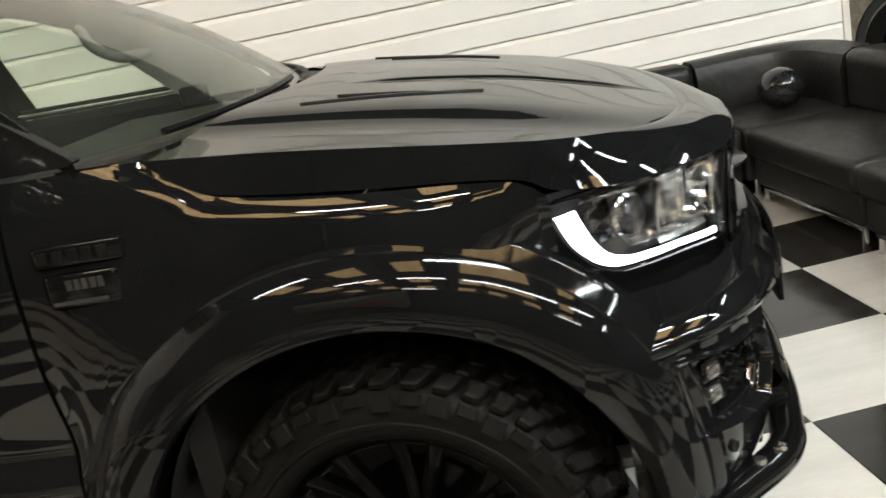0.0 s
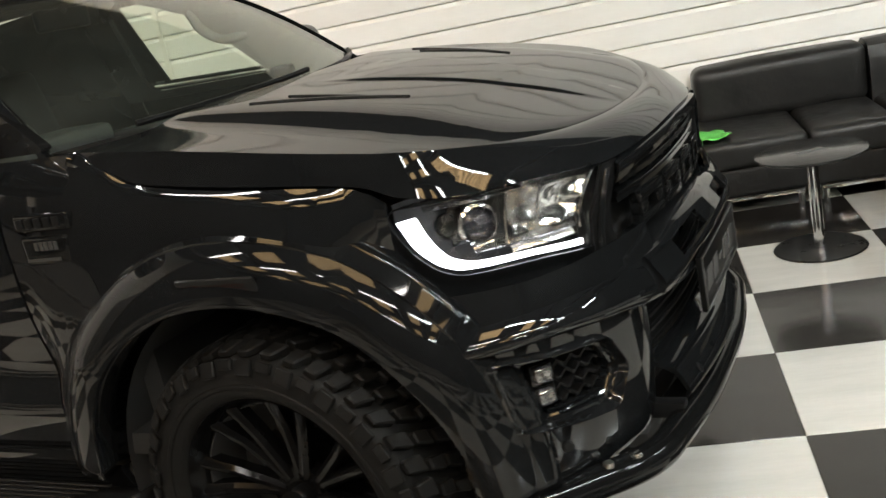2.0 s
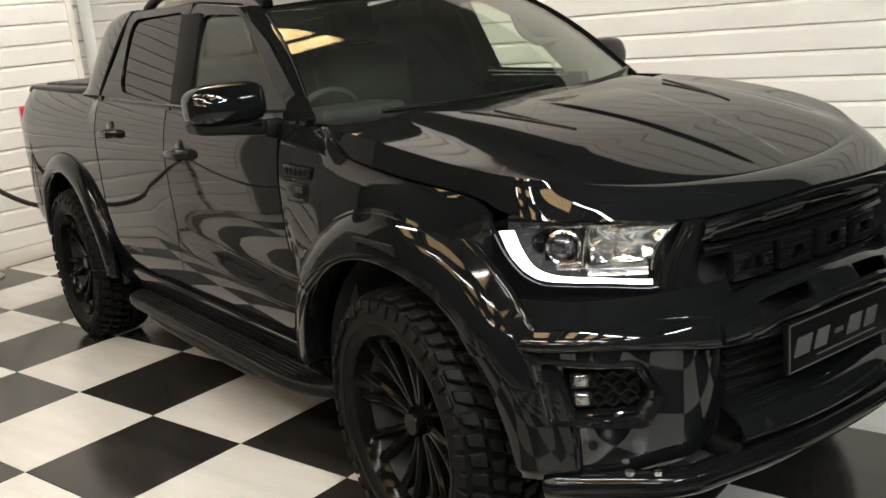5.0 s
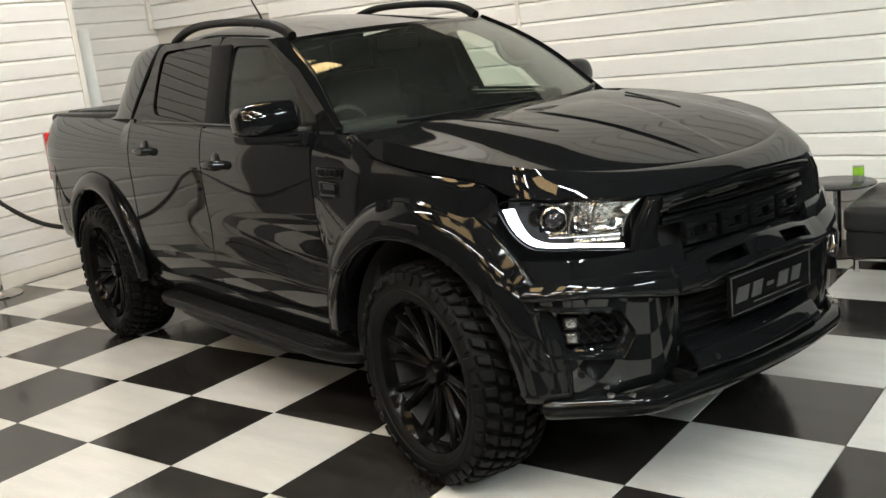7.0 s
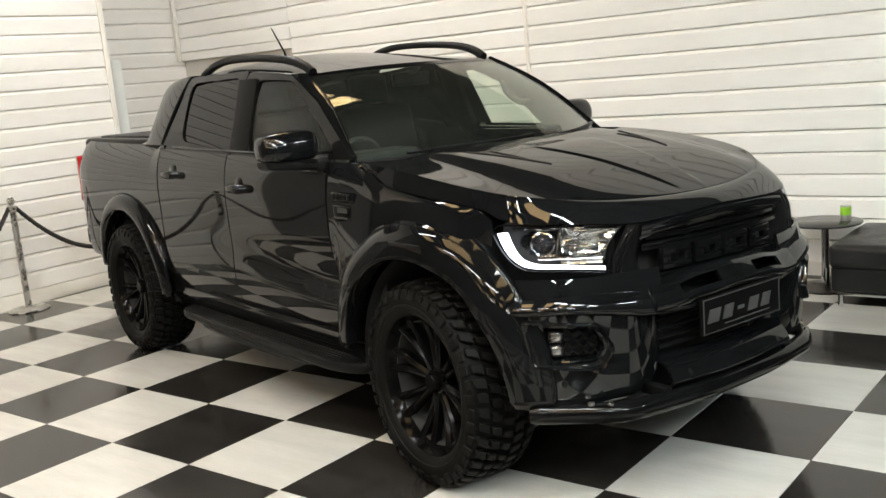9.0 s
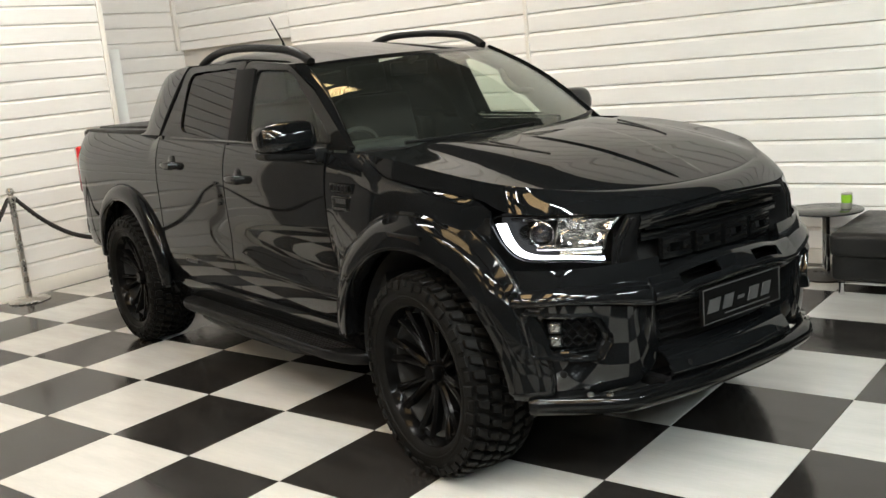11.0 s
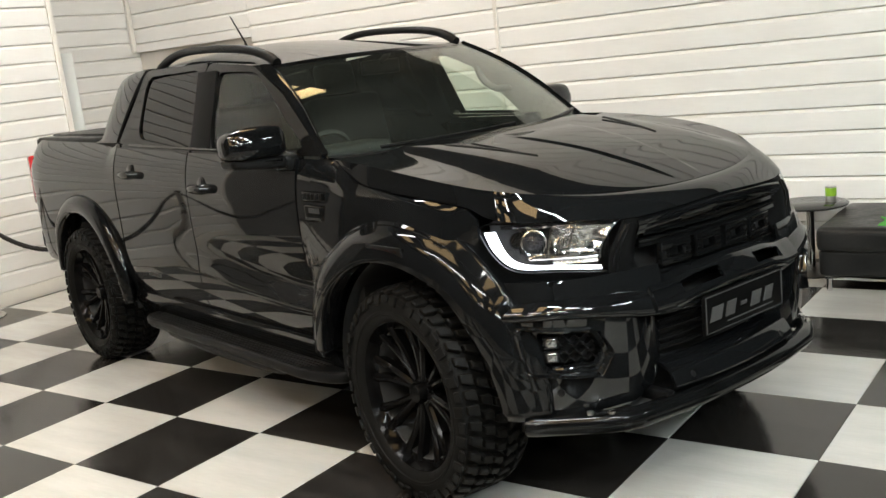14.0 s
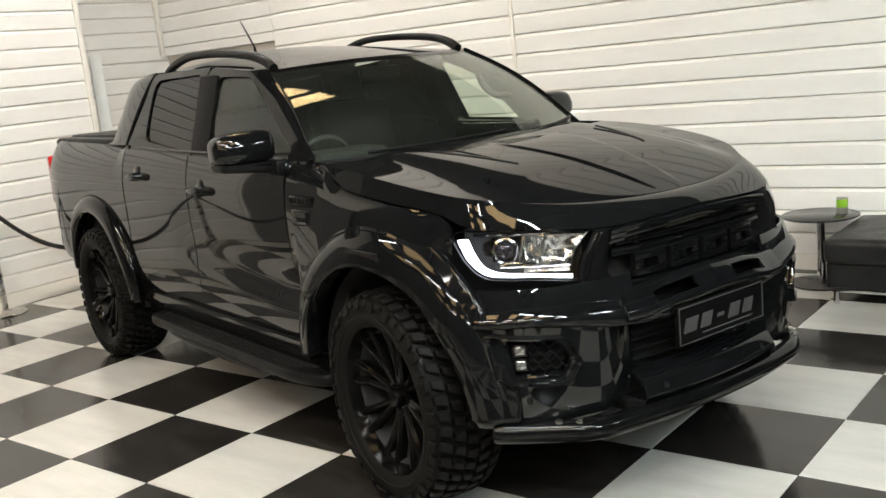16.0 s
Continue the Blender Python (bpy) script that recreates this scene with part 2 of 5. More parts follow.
def smooth_line(points, n):
    """A smooth curve of n points through the given ones."""
    p = [Vector(q) for q in points]
    p = [2 * p[0] - p[1], *p, 2 * p[-1] - p[-2]]
    out = []
    for i in range(n):
        u = i / (n - 1) * (len(p) - 3)
        k = min(int(u), len(p) - 4)
        t = u - k
        a, b, c, d = p[k:k + 4]
        out.append(0.5 * (2 * b + (c - a) * t + (2 * a - 5 * b + 4 * c - d) * t * t + (3 * b - a - 3 * c + d) * t ** 3))
    return out


def sheet(name, f, us, vs, material, parent, thick=0.012, toward=None, label="", drop=None):
    """A panel: the surface f(u, v) over a net of us and vs, given thickness on the side that lies toward the given point."""
    bm = bmesh.new()
    net = [[Vector(f(u, v)) for v in vs] for u in us]
    nu, nv = len(us), len(vs)
    nor = []
    for i in range(nu):
        row = []
        for j in range(nv):
            a = net[min(i + 1, nu - 1)][j] - net[max(i - 1, 0)][j]
            b = net[i][min(j + 1, nv - 1)] - net[i][max(j - 1, 0)]
            nn = a.cross(b)
            nn = nn.normalized() if nn.length > 1e-12 else Vector((0, 0, 1))
            if toward is not None and nn.dot(Vector(toward) - net[i][j]) < 0:
                nn = -nn
            row.append(nn)
        nor.append(row)
    top = [[bm.verts.new(p) for p in row] for row in net]
    low = [[bm.verts.new(net[i][j] + thick * nor[i][j]) for j in range(nv)] for i in range(nu)]
    keep = [[not (drop and drop((us[i] + us[i + 1]) / 2, (vs[j] + vs[j + 1]) / 2)) for j in range(nv - 1)] for i in range(nu - 1)]

    def kept(i, j):
        return 0 <= i < nu - 1 and 0 <= j < nv - 1 and keep[i][j]
    for i in range(nu - 1):
        for j in range(nv - 1):
            if not keep[i][j]:
                continue
            q = ((i, j), (i + 1, j), (i + 1, j + 1), (i, j + 1))
            bm.faces.new([top[a][b] for a, b in q])
            bm.faces.new([low[a][b] for a, b in reversed(q)])
            for (di, dj), (p, r) in (((-1, 0), (q[3], q[0])), ((1, 0), (q[1], q[2])), ((0, -1), (q[0], q[1])), ((0, 1), (q[2], q[3]))):
                if not kept(i + di, j + dj):
                    bm.faces.new((top[r[0]][r[1]], top[p[0]][p[1]], low[p[0]][p[1]], low[r[0]][r[1]]))
    for v in [v for v in bm.verts if not v.link_faces]:
        bm.verts.remove(v)
    return part(name, bm, material, parent, label)


def steps(a, b, n):
    return [a + (b - a) * i / (n - 1) for i in range(n)]


def lerp(x, table):
    xs, ys = zip(*table)
    return float(np.interp(x, xs, ys))


def soft(x, table):
    """Smooth reading of a table (monotone cubic)."""
    xs, ys = zip(*table)
    if x <= xs[0]:
        return ys[0]
    if x >= xs[-1]:
        return ys[-1]
    k = max(i for i in range(len(xs) - 1) if xs[i] <= x)
    sl = [(ys[i + 1] - ys[i]) / (xs[i + 1] - xs[i]) for i in range(len(xs) - 1)]
    tan = [sl[0]] + [0 if sl[i - 1] * sl[i] <= 0 else 2 * sl[i - 1] * sl[i] / (sl[i - 1] + sl[i]) for i in range(1, len(sl))] + [sl[-1]]
    h = xs[k + 1] - xs[k]
    t = (x - xs[k]) / h
    return ((2 * t ** 3 - 3 * t * t + 1) * ys[k] + (t ** 3 - 2 * t * t + t) * h * tan[k] + (3 * t * t - 2 * t ** 3) * ys[k + 1] + (t ** 3 - t * t) * h * tan[k + 1])


# ---- the room ----
X0, X1, Y0, Y1, H = -2.45, 11.0, -10.2, 4.3, 5.4
# near-black wall colour that carries shade, so the paint reflects dark
SHADE = vary(mat("shade_dark_wall", (0.016, 0.015, 0.014), 0.8), 1.5, 0.3, 0.1)
DOOR_GREY = vary(mat("dark_grey_door", (0.16, 0.155, 0.15), 0.6), 3, 0.15, 0.1)
TILE = 0.6
TOP = 3.6
PITCH = 0.152

floor = thing("floor", "glossy black and white chequered marble tile floor", "floor", kind="structure")
part("screed", boxed(-4.2, X1 + 3, Y0 - 1, Y1 + 3.2, -0.2, -0.012), GROUT, floor)


def tile_mesh(name, material):
    bm = bmesh.new()
    g = 0.0012
    box(bm, g, TILE - g, g, TILE - g, -0.012, 0.0, 0.0012, 1)
    me = bpy.data.meshes.new(name)
    bm.to_mesh(me)
    bm.free()
    me.materials.append(material)
    return me


tile_meshes = (tile_mesh("tile_black", TILE_BLACK), tile_mesh("tile_white", TILE_WHITE))


def tiles():
    """Tiles of the show area one by one; those of the far floor joined by colour."""
    rest = (bmesh.new(), bmesh.new())
    for n in range(-12, 9):
        for k in range(-6, 16):
            if k * TILE < X0 - 0.7 and n * TILE < 1.7:
                continue
            if n * TILE > Y1 and k < 9:
                continue
            if n < -4 or k > 11:
                box(rest[(n + k) % 2], k * TILE + 0.0012, k * TILE + TILE - 0.0012, n * TILE + 0.0012, n * TILE + TILE - 0.0012, -0.012, 0.0)
                continue
            ob = new("tile", tile_meshes[(n + k) % 2])
            ob.location = (k * TILE, n * TILE, 0)
            ob.parent = floor
    for bm, material, label in ((rest[0], TILE_BLACK, "black tiles of the far floor"), (rest[1], TILE_WHITE, "white tiles of the far floor")):
        tagged(part("far_tiles", bm, material, floor, label, smooth=False), kind="stuff")


def board_mesh(name, length, pitch=PITCH):
    """One cladding board along x, its face at y = 0 looking to -y: a sloped top edge, a flat face and an undercut foot."""
    prof = ((0.022, 0.0), (0.004, 0.003), (0.0, 0.008), (0.0, pitch - 0.026), (0.002, pitch - 0.023), (0.013, pitch - 0.006), (0.022, pitch - 0.004))
    bm = bmesh.new()
    a = [bm.verts.new((0, y, z)) for y, z in prof]
    b = [bm.verts.new((length, y, z)) for y, z in prof]
    n = len(prof)
    for i in range(n):
        j = (i + 1) % n
        bm.faces.new((a[i], a[j], b[j], b[i]))
    bm.faces.new(a[::-1])
    bm.faces.new(b)
    bmesh.ops.recalc_face_normals(bm, faces=bm.faces)
    me = bpy.data.meshes.new(name)
    bm.to_mesh(me)
    bm.free()
    me.materials.append(BOARD)
    return me


def clad(wall, m, length, z0, z1):
    """Boards up a wall; m puts the wall's start at the origin, along x, looking to -y."""
    me = board_mesh("board", length)
    k = 0
    while z0 + k * PITCH < z1:
        ob = new("board", me)
        ob.parent = wall
        ob.matrix_basis = m @ pose(0, 0, z0 + k * PITCH)
        k += 1


def wall(name, label, m, length, height, thick=0.2, base=0.0, core=None):
    w = thing(name, label, "wall", kind="structure")
    part("core", boxed(0, length, 0.023, 0.023 + thick, base, height), core or PLASTER, w, m=m)
    # unseen wall above the cladding, darkened so the bonnet mirrors dark zones
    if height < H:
        part("upper_core", boxed(0, length, 0.023, 0.023 + thick, height + 0.001, H), SHADE, w, "unseen upper wall, coloured dark to dim the reflections", m=m)
    return w


CLADS = []
wall_right = wall("wall_north", "white horizontal shiplap cladding wall behind the sofa", pose(-1.70, Y1, 0), 7.87, TOP)
CLADS += [(wall_right, pose(-1.70, Y1, 0), 2.70, 0.108 - 0.003, TOP), (wall_right, pose(1.03, Y1, 0), 5.12, 0.108 - 0.003, TOP)]
part("joint_strip", boxed(1.003, 1.038, Y1 - 0.008, Y1 + 0.02, 0.0, TOP, 0.003), TRIM, wall_right)
part("end_trim", boxed(6.13, 6.175, Y1 - 0.012, Y1 + 0.225, 0.0, H, 0.004), TRIM, wall_right)
part("plinth", boxed(-1.70, 6.13, Y1 - 0.006, Y1 + 0.02, 0.0, 0.104, 0.003), TRIM, wall_right)
# upper cladding over a low recess near the corner
wall_over = wall("wall_over_recess", "white shiplap cladding above a low recess", pose(-3.45, Y1, 0), 1.745, TOP, base=1.985)
CLADS.append((wall_over, pose(-3.45, Y1, 0), 1.745, 2.073, TOP))
part("lower_board", boxed(-3.45, -1.705, Y1, Y1 + 0.022, 1.986, 2.068, 0.003, 1), BOARD, wall_over)
part("recess_back", boxed(-3.45, -1.705, Y1 + 0.06, Y1 + 0.2, 0, 1.984), PLASTER, wall_over)

wall_left = thing("wall_west", "white horizontal shiplap cladding wall behind the truck", "wall", kind="structure")
LEFT = pose(X0, -0.28, 0, 0, 0, 90)
part("core", boxed(0, 3.02, 0.023, 0.16, 0, H), PLASTER, wall_left, m=LEFT)
CLADS.append((wall_left, LEFT, 2.98, 1.033 - 6 * PITCH - 0.003, H))
OVER = pose(X0, -1.6, 0, 0, 0, 90)
part("lintel", boxed(0, 1.315, 0.023, 0.16, 2.1, H), PLASTER, wall_left, m=OVER)
CLADS.append((wall_left, OVER, 1.315, 1.033 + 7 * PITCH - 0.003, H))
part("door_jamb", boxed(X0 - 0.16, X0 + 0.012, -0.325, -0.282, 0, 2.1, 0.004), TRIM, wall_left)
part("roller_door", boxed(X0 - 0.14, X0 - 0.10, -1.6, -0.33, 0, 2.09), DOOR_GREY, wall_left, "dark grey door in the end wall")
# rest of the end wall, coloured dark in place of shade
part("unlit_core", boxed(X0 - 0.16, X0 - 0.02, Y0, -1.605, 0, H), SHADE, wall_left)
part("end_trim", boxed(X0 - 0.18, X0 + 0.012, 2.70, 2.75, 0, H, 0.004), TRIM, wall_left)
part("plinth", boxed(X0 - 0.02, X0 + 0.01, -0.28, 2.70, 0, 0.116, 0.003), TRIM, wall_left)
wall_back = wall("wall_west_recess", "white shiplap cladding in the recessed corner", pose(-3.45, 2.0, 0, 0, 0, 90), 3.2, TOP)
CLADS.append((wall_back, pose(-3.45, 2.0, 0, 0, 0, 90), 3.2, 1.033 - 6 * PITCH - 0.003, TOP))
part("corner_trim", boxed(-3.452, -3.41, Y1 - 0.045, Y1 - 0.002, 1.985, TOP, 0.004), TRIM, wall_back)
# unseen walls behind the camera, their shade put into a near-black colour
wall_south = wall("wall_south", "unseen warehouse wall, coloured near black in place of shade", pose(X1, Y0, 0, 0, 0, 180), X1 - X0, H, core=SHADE)
wall_east = wall("wall_east", "unseen warehouse end wall, coloured near black in place of shade", pose(X1, Y1 + 3, 0, 0, 0, -90), Y1 + 3 - Y0, H, core=SHADE)
# back wall of the bay: its shadow is in the core colour
wall_far = wall("wall_far_bay", "bay wall behind the sofa, its shadow painted near black", pose(5.9, Y1 + 3.0, 0), 5.4, H, core=SHADE)
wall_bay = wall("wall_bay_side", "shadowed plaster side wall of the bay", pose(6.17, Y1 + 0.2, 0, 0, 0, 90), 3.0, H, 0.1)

ceiling = new("ceiling", bpy.data.meshes.new("ceiling"))
bmc = bmesh.new()
box(bmc, -3.7, X1 + 0.3, Y0 - 0.3, Y1 + 3.3, H, H + 0.15)
for i in range(8):
    box(bmc, -3.5 + i * 2.0, -3.38 + i * 2.0, Y0, Y1, H - 0.2, H - 0.002)
bmc.to_mesh(ceiling.data)
bmc.free()
ceiling.data.materials.append(CEILING)
tagged(ceiling, "dark industrial roof deck with steel purlins", "ceiling", kind="structure")


def led_batten(x, y, z, turn, length=1.5):
    t = thing("led_batten", "slim white LED batten hanging from the dark roof", "ceiling light", pose(x, y, z, 0, 0, turn), "roof battens")
    part("housing", boxed(-length / 2, length / 2, -0.08, 0.08, 0.02, 0.07, 0.008), TRIM, t)
    part("diffuser", boxed(-length / 2 + 0.02, length / 2 - 0.02, -0.065, 0.065, -0.012, 0.02, 0.01), TUBE_COOL if x > 4 else TUBE, t)
    for sx in (-0.5, 0.5):
        part("hanger", tube(((sx * length, 0, 0.07), (sx * length, 0, H - z)), 0.006, 6), STEEL, t)
    return t


def rooflight(x, y, turn=0, w=0.9, l=2.2):
    t = thing("rooflight", "corrugated translucent rooflight glowing warm", "rooflight", pose(x, y, H - 0.06, 0, 0, turn), "rooflights")
    bm = bmesh.new()
    n = 36
    a = [bm.verts.new((-w / 2 + w * i / n, -l / 2, 0.02 * math.sin(i * math.pi / 1.5))) for i in range(n + 1)]
    b = [bm.verts.new((-w / 2 + w * i / n, l / 2, 0.02 * math.sin(i * math.pi / 1.5))) for i in range(n + 1)]
    for i in range(n):
        bm.faces.new((a[i], b[i], b[i + 1], a[i + 1]))
    part("sheet", bm, SKYLIGHT, t)
    for s in (-1, 1):
        part("edge_rail", boxed(s * (w / 2 + 0.02) - 0.02, s * (w / 2 + 0.02) + 0.02, -l / 2, l / 2, -0.03, 0.05, 0.004), CEILING, t)


for by, xs in ((-1.1, (0.3, 4.6, 6.7, 8.8)), (-3.6, (1.4, 3.5, 5.6, 7.7)), (-7.2, (3.0, 7.0))):
    for bx in xs:
        led_batten(bx, by, 4.4, 0, 1.5)
led_batten(-0.7, 2.25, 4.4, 90)
for by in (1.4, -1.8, -5.0):
    led_batten(9.9, by, 4.4, 90)
for ry in (-2.3, -5.2, -8.3):
    for rx in (-0.6, 1.45, 3.5, 5.6, 7.7):
        rooflight(rx, ry, 0, 0.85, 1.5)
rooflight(0.35, 2.3, 0, 1.3, 1.1)

# ---- the pickup truck (x ahead from the front axle, y to its left) ----
truck = thing("pickup_truck", "gloss black lifted double-cab pickup truck with wide arches and mud tyres", "pickup truck", pose(3.188, 1.251, -0.0126, -0.8, 0, -14.3) @ Matrix.Translation((0, -0.0505, 0)) @ Matrix.Diagonal((1, 0.955, 1, 1)))
AX_R, RIDE, TYRE_R = -3.22, 0.42, 0.42

PLAN = ((-4.28, 0.80), (-4.18, 0.868), (-3.9, 0.895), (-3.2, 0.905), (-2.5, 0.91), (-1.5, 0.915), (-0.6, 0.91), (0.0, 0.90), (0.20, 0.878), (0.36, 0.830), (0.42, 0.806))
SECTION = ((0.44, -0.085), (0.50, -0.05), (0.58, -0.020), (0.66, -0.006), (0.80, 0.000), (0.93, 0.002), (1.02, 0.003), (1.10, 0.004), (1.17, 0.0), (1.24, -0.012), (1.30, -0.030), (1.36, -0.055), (1.40, -0.085))


def flank(x, z):
    """Half width of the body: plan, section, the scallop that deepens forward along the doors and the rolled shoulder of the bed."""
    k = max(0.0, min(1.0, (x + 1.95) / 1.15)) * max(0.0, min(1.0, (-0.60 - x) / 0.06))
    c = 0.845 - 0.10 * k
    dent = 0.030 * k * math.exp(-((z - c) / (0.12 if z > c else 0.055)) ** 2)
    roll = 0.035 * max(0.0, (z - 1.15) / 0.2) ** 2 * max(0.0, min(1.0, (-2.60 - x) / 0.15))
    return soft(x, PLAN) + soft(z, SECTION) - dent - roll


def arch(x, cx, r, low):
    """Height of a wheel opening's edge over the ground."""
    d = abs(x - cx)
    return RIDE + math.sqrt(max(r * r - d * d, 0)) if d < r else low


def columns(a, b, n, cx=None, r=None):
    """Stations along x, drawn together where an arch turns steep."""
    xs = set(round(v, 4) for v in steps(a, b, n))
    if cx is not None:
        for k in range(25):
            x = cx + r * math.cos(math.pi * k / 24)
            if min(a, b) < x < max(a, b):
                xs.add(round(x, 4))
    return sorted(xs)


def side_panel(name, s, xs, low, high, nv=18, label="", lift=0.0, material=None, thick=0.016, roll=0.0):
    def f(x, v):
        z0, z1 = low(x), high(x)
        z = z0 + (z1 - z0) * v
        return (x, s * (flank(x, z) + lift * min(0.3, max(0.0, 1.20 - z)) * min(1, (x + 0.66) / 0.3) * min(1, max(0, (0.40 - x) / 0.25)) - roll * v ** 10 * min(1, max(0, (0.36 - x) / 0.1))), z)
    return sheet(name, f, xs, steps(0, 1, nv), material or PAINT, truck, thick, (sum(xs) / len(xs), 0, 0.9), label)


def belt(x):
    return lerp(x, ((-2.62, 1.345), (-1.6, 1.322), (-0.66, 1.305)))


def shut(x):
    """Lower edge of the bonnet's flank over the wing."""
    return soft(x, ((-0.66, 1.300), (-0.42, 1.296), (-0.33, 1.258), (-0.24, 1.212), (-0.14, 1.194), (0.0, 1.176), (0.226, 1.152), (0.32, 1.134), (0.37, 1.092)))


def sill(x):
    return 0.50


for s, tag in ((-1, "right"), (1, "left")):
    side_panel("front_wing", s, columns(-0.655, 0.366, 40, -0.03, 0.53), lambda x: arch(x, -0.03, 0.53, 0.50), shut, 30, lift=0.14, roll=0.016)
    side_panel("front_door", s, columns(-1.672, -0.665, 30), sill, lambda x: belt(x) - 0.004, 26)
    side_panel("rear_door", s, columns(-2.60, -1.682, 28), sill, lambda x: belt(x) - 0.004, 26)
    side_panel("bed_side", s, columns(-4.26, -2.615, 44, AX_R, 0.52), lambda x: arch(x, AX_R, 0.52, 0.56 if x < AX_R else 0.5), lambda x: lerp(x, ((-4.3, 1.375), (-2.62, 1.355))), 20)
    # rocker below the doors
    sheet("sill", lambda x, v: (x, s * (0.875 - 0.075 * v * v), 0.508 - 0.16 * v), steps(-2.66, -0.56, 12), steps(0, 1, 5), PAINT, truck, 0.02, (-1.6, 0, 0.9))


def flare(cx, s, front):
    """A wide arch: a rolled lip that swells out of the wing and dies away at both feet."""
    narrow = ((0.600, -0.012), (0.598, 0.006), (0.592, 0.022), (0.581, 0.037), (0.565, 0.048), (0.545, 0.055), (0.525, 0.058), (0.508, 0.056), (0.495, 0.049), (0.486, 0.036), (0.486, 0.0), (0.49, -0.08))
    prof = narrow if not front else ((0.700, -0.010), (0.684, 0.004), (0.668, 0.018), (0.655, 0.029), (0.650, 0.0285), (0.645, 0.034), (0.630, 0.0490), (0.610, 0.0625), (0.590, 0.0710), (0.570, 0.0760), (0.550, 0.0785), (0.533, 0.0795), (0.521, 0.0790), (0.517, 0.074), (0.516, 0.055), (0.518, 0.02), (0.522, -0.08))
    a0, a1 = (1, 173) if front else (0, 170)
    bm = bmesh.new()
    n = 60
    rows = []
    for i in range(n):
        f = i / (n - 1)
        a = radians(a0 + (a1 - a0) * f)
        swell = min(1.0, 0.55 + 2.0 * f, 0.55 + 2.2 * (1 - f))
        row = []
        for r, o in prof:
            lip = 0.517 if front else 0.484
            r = lip + (r - lip) * (0.45 + 0.55 * swell)
            k = 1.0 if front else 1.0 + 0.03 * max(0, math.sin(a))
            x, z = cx - (0.030 if front else 0) + r * k * math.cos(a) * (1.0 if front else 1.03), RIDE + r * k * math.sin(a) + (0 if front else 0.015)
            y = soft(max(min(x, 0.42), -4.3), PLAN)
            if front and x > 0.25:
                y = soft(x, ((0.25, 0.868), (0.40, 0.868), (0.50, 0.862), (0.62, 0.81)))
            row.append(bm.verts.new((x, s * (y + o * swell if o > 0 else y + o), z)))
        rows.append(row)
    for p, q in zip(rows, rows[1:]):
        for j in range(len(prof) - 1):
            bm.faces.new((p[j], p[j + 1], q[j + 1], q[j]))
    ob = part("wheel_arch_flare", bm, PAINT_ARCH, truck, "bolt-on wide wheel arch in gloss black")
    sol = ob.modifiers.new("thickness", "SOLIDIFY")
    sol.thickness = 0.006
    return ob


def liner(cx, s):
    bm = bmesh.new()
    n = 28
    a = []
    for i in range(n):
        t = radians(-4 + 188 * i / (n - 1))
        x, z = cx + 0.535 * math.cos(t), RIDE + 0.535 * math.sin(t)
        a.append((bm.verts.new((x, s * 0.86, z)), bm.verts.new((x, s * 0.42, z))))
    for p, q in zip(a, a[1:]):
        bm.faces.new((p[0], q[0], q[1], p[1]))
    bm.faces.new([p[1] for p in a])
    part("arch_liner", bm, LINER, truck)


for s in (-1, 1):
    for cx in (0, AX_R):
        flare(cx, s, cx == 0)
        liner(cx, s)

# bonnet: a crowned top inside a U-shaped crease, and a flank that falls from the crease to the shut line
CREASE = smooth_line([(-0.43, -0.850, 1.298), (-0.31, -0.862, 1.290), (-0.19, -0.868, 1.279), (0.03, -0.866, 1.254), (0.20, -0.846, 1.226), (0.31, -0.813, 1.205), (0.375, -0.783, 1.192), (0.455, -0.718, 1.176), (0.525, -0.640, 1.162), (0.59, -0.525, 1.148), (0.64, -0.385, 1.135), (0.675, -0.20, 1.126), (0.685, 0.0, 1.124)], 64)
FALL = np.polyfit([p.x for p in CREASE], [p.z for p in CREASE], 3)
for p in CREASE:
    p.z = float(np.polyval(FALL, p.x))
SHUTLINE = smooth_line([(-0.41, -0.885, 1.284), (-0.30, -0.873, 1.230), (-0.18, -0.878, 1.203), (0.04, -0.875, 1.176), (0.21, -0.855, 1.157), (0.32, -0.826, 1.135), (0.385, -0.798, 1.100), (0.49, -0.762, 1.084), (0.60, -0.683, 1.082), (0.69, -0.578, 1.074), (0.745, -0.45, 1.064), (0.785, -0.25, 1.072), (0.80, 0.0, 1.083)], 64)


def u_line(line, w):
    """w from -1 (right rear) over 0 (nose) to 1 (left rear)."""
    k = (1 - abs(w)) * 63
    i = min(int(k), 62)
    p = line[i].lerp(line[i + 1], k - i)
    return Vector((p.x, p.y if w < 0 else -p.y, p.z))


def flank_pt(w, v):
    a, b = u_line(CREASE, w), u_line(SHUTLINE, w)
    p = a.lerp(b, v)
    front = max(0.0, min(1.0, (p.x - 0.45) / 0.18))
    return Vector((p.x, p.y, a.z + (b.z - a.z) * v ** (1 + 0.9 * front)))





def bulge(w):
    """Height of the raised middle across the bonnet: flat, a soft step, then a level shoulder."""
    return (1 - 0.06 * w * w) / (1 + math.exp((w - 0.745) / 0.038)) + 0.10 * (1 - w)


def ridge(x, y):
    """The middle of the bonnet stands a little proud inside two creases that draw together towards the nose."""
    edge = 0.200 - 0.185 * (x - 0.0) if x > 0 else 0.200
    fade = max(0.0, min(1.0, (x + 0.10) / 0.12)) * max(0.0, min(1.0, (0.68 - x) / 0.16))
    t = max(0.0, min(1.0, (edge + 0.013 - abs(y)) / 0.026))
    return 0.0065 * fade * t * t * (3 - 2 * t)


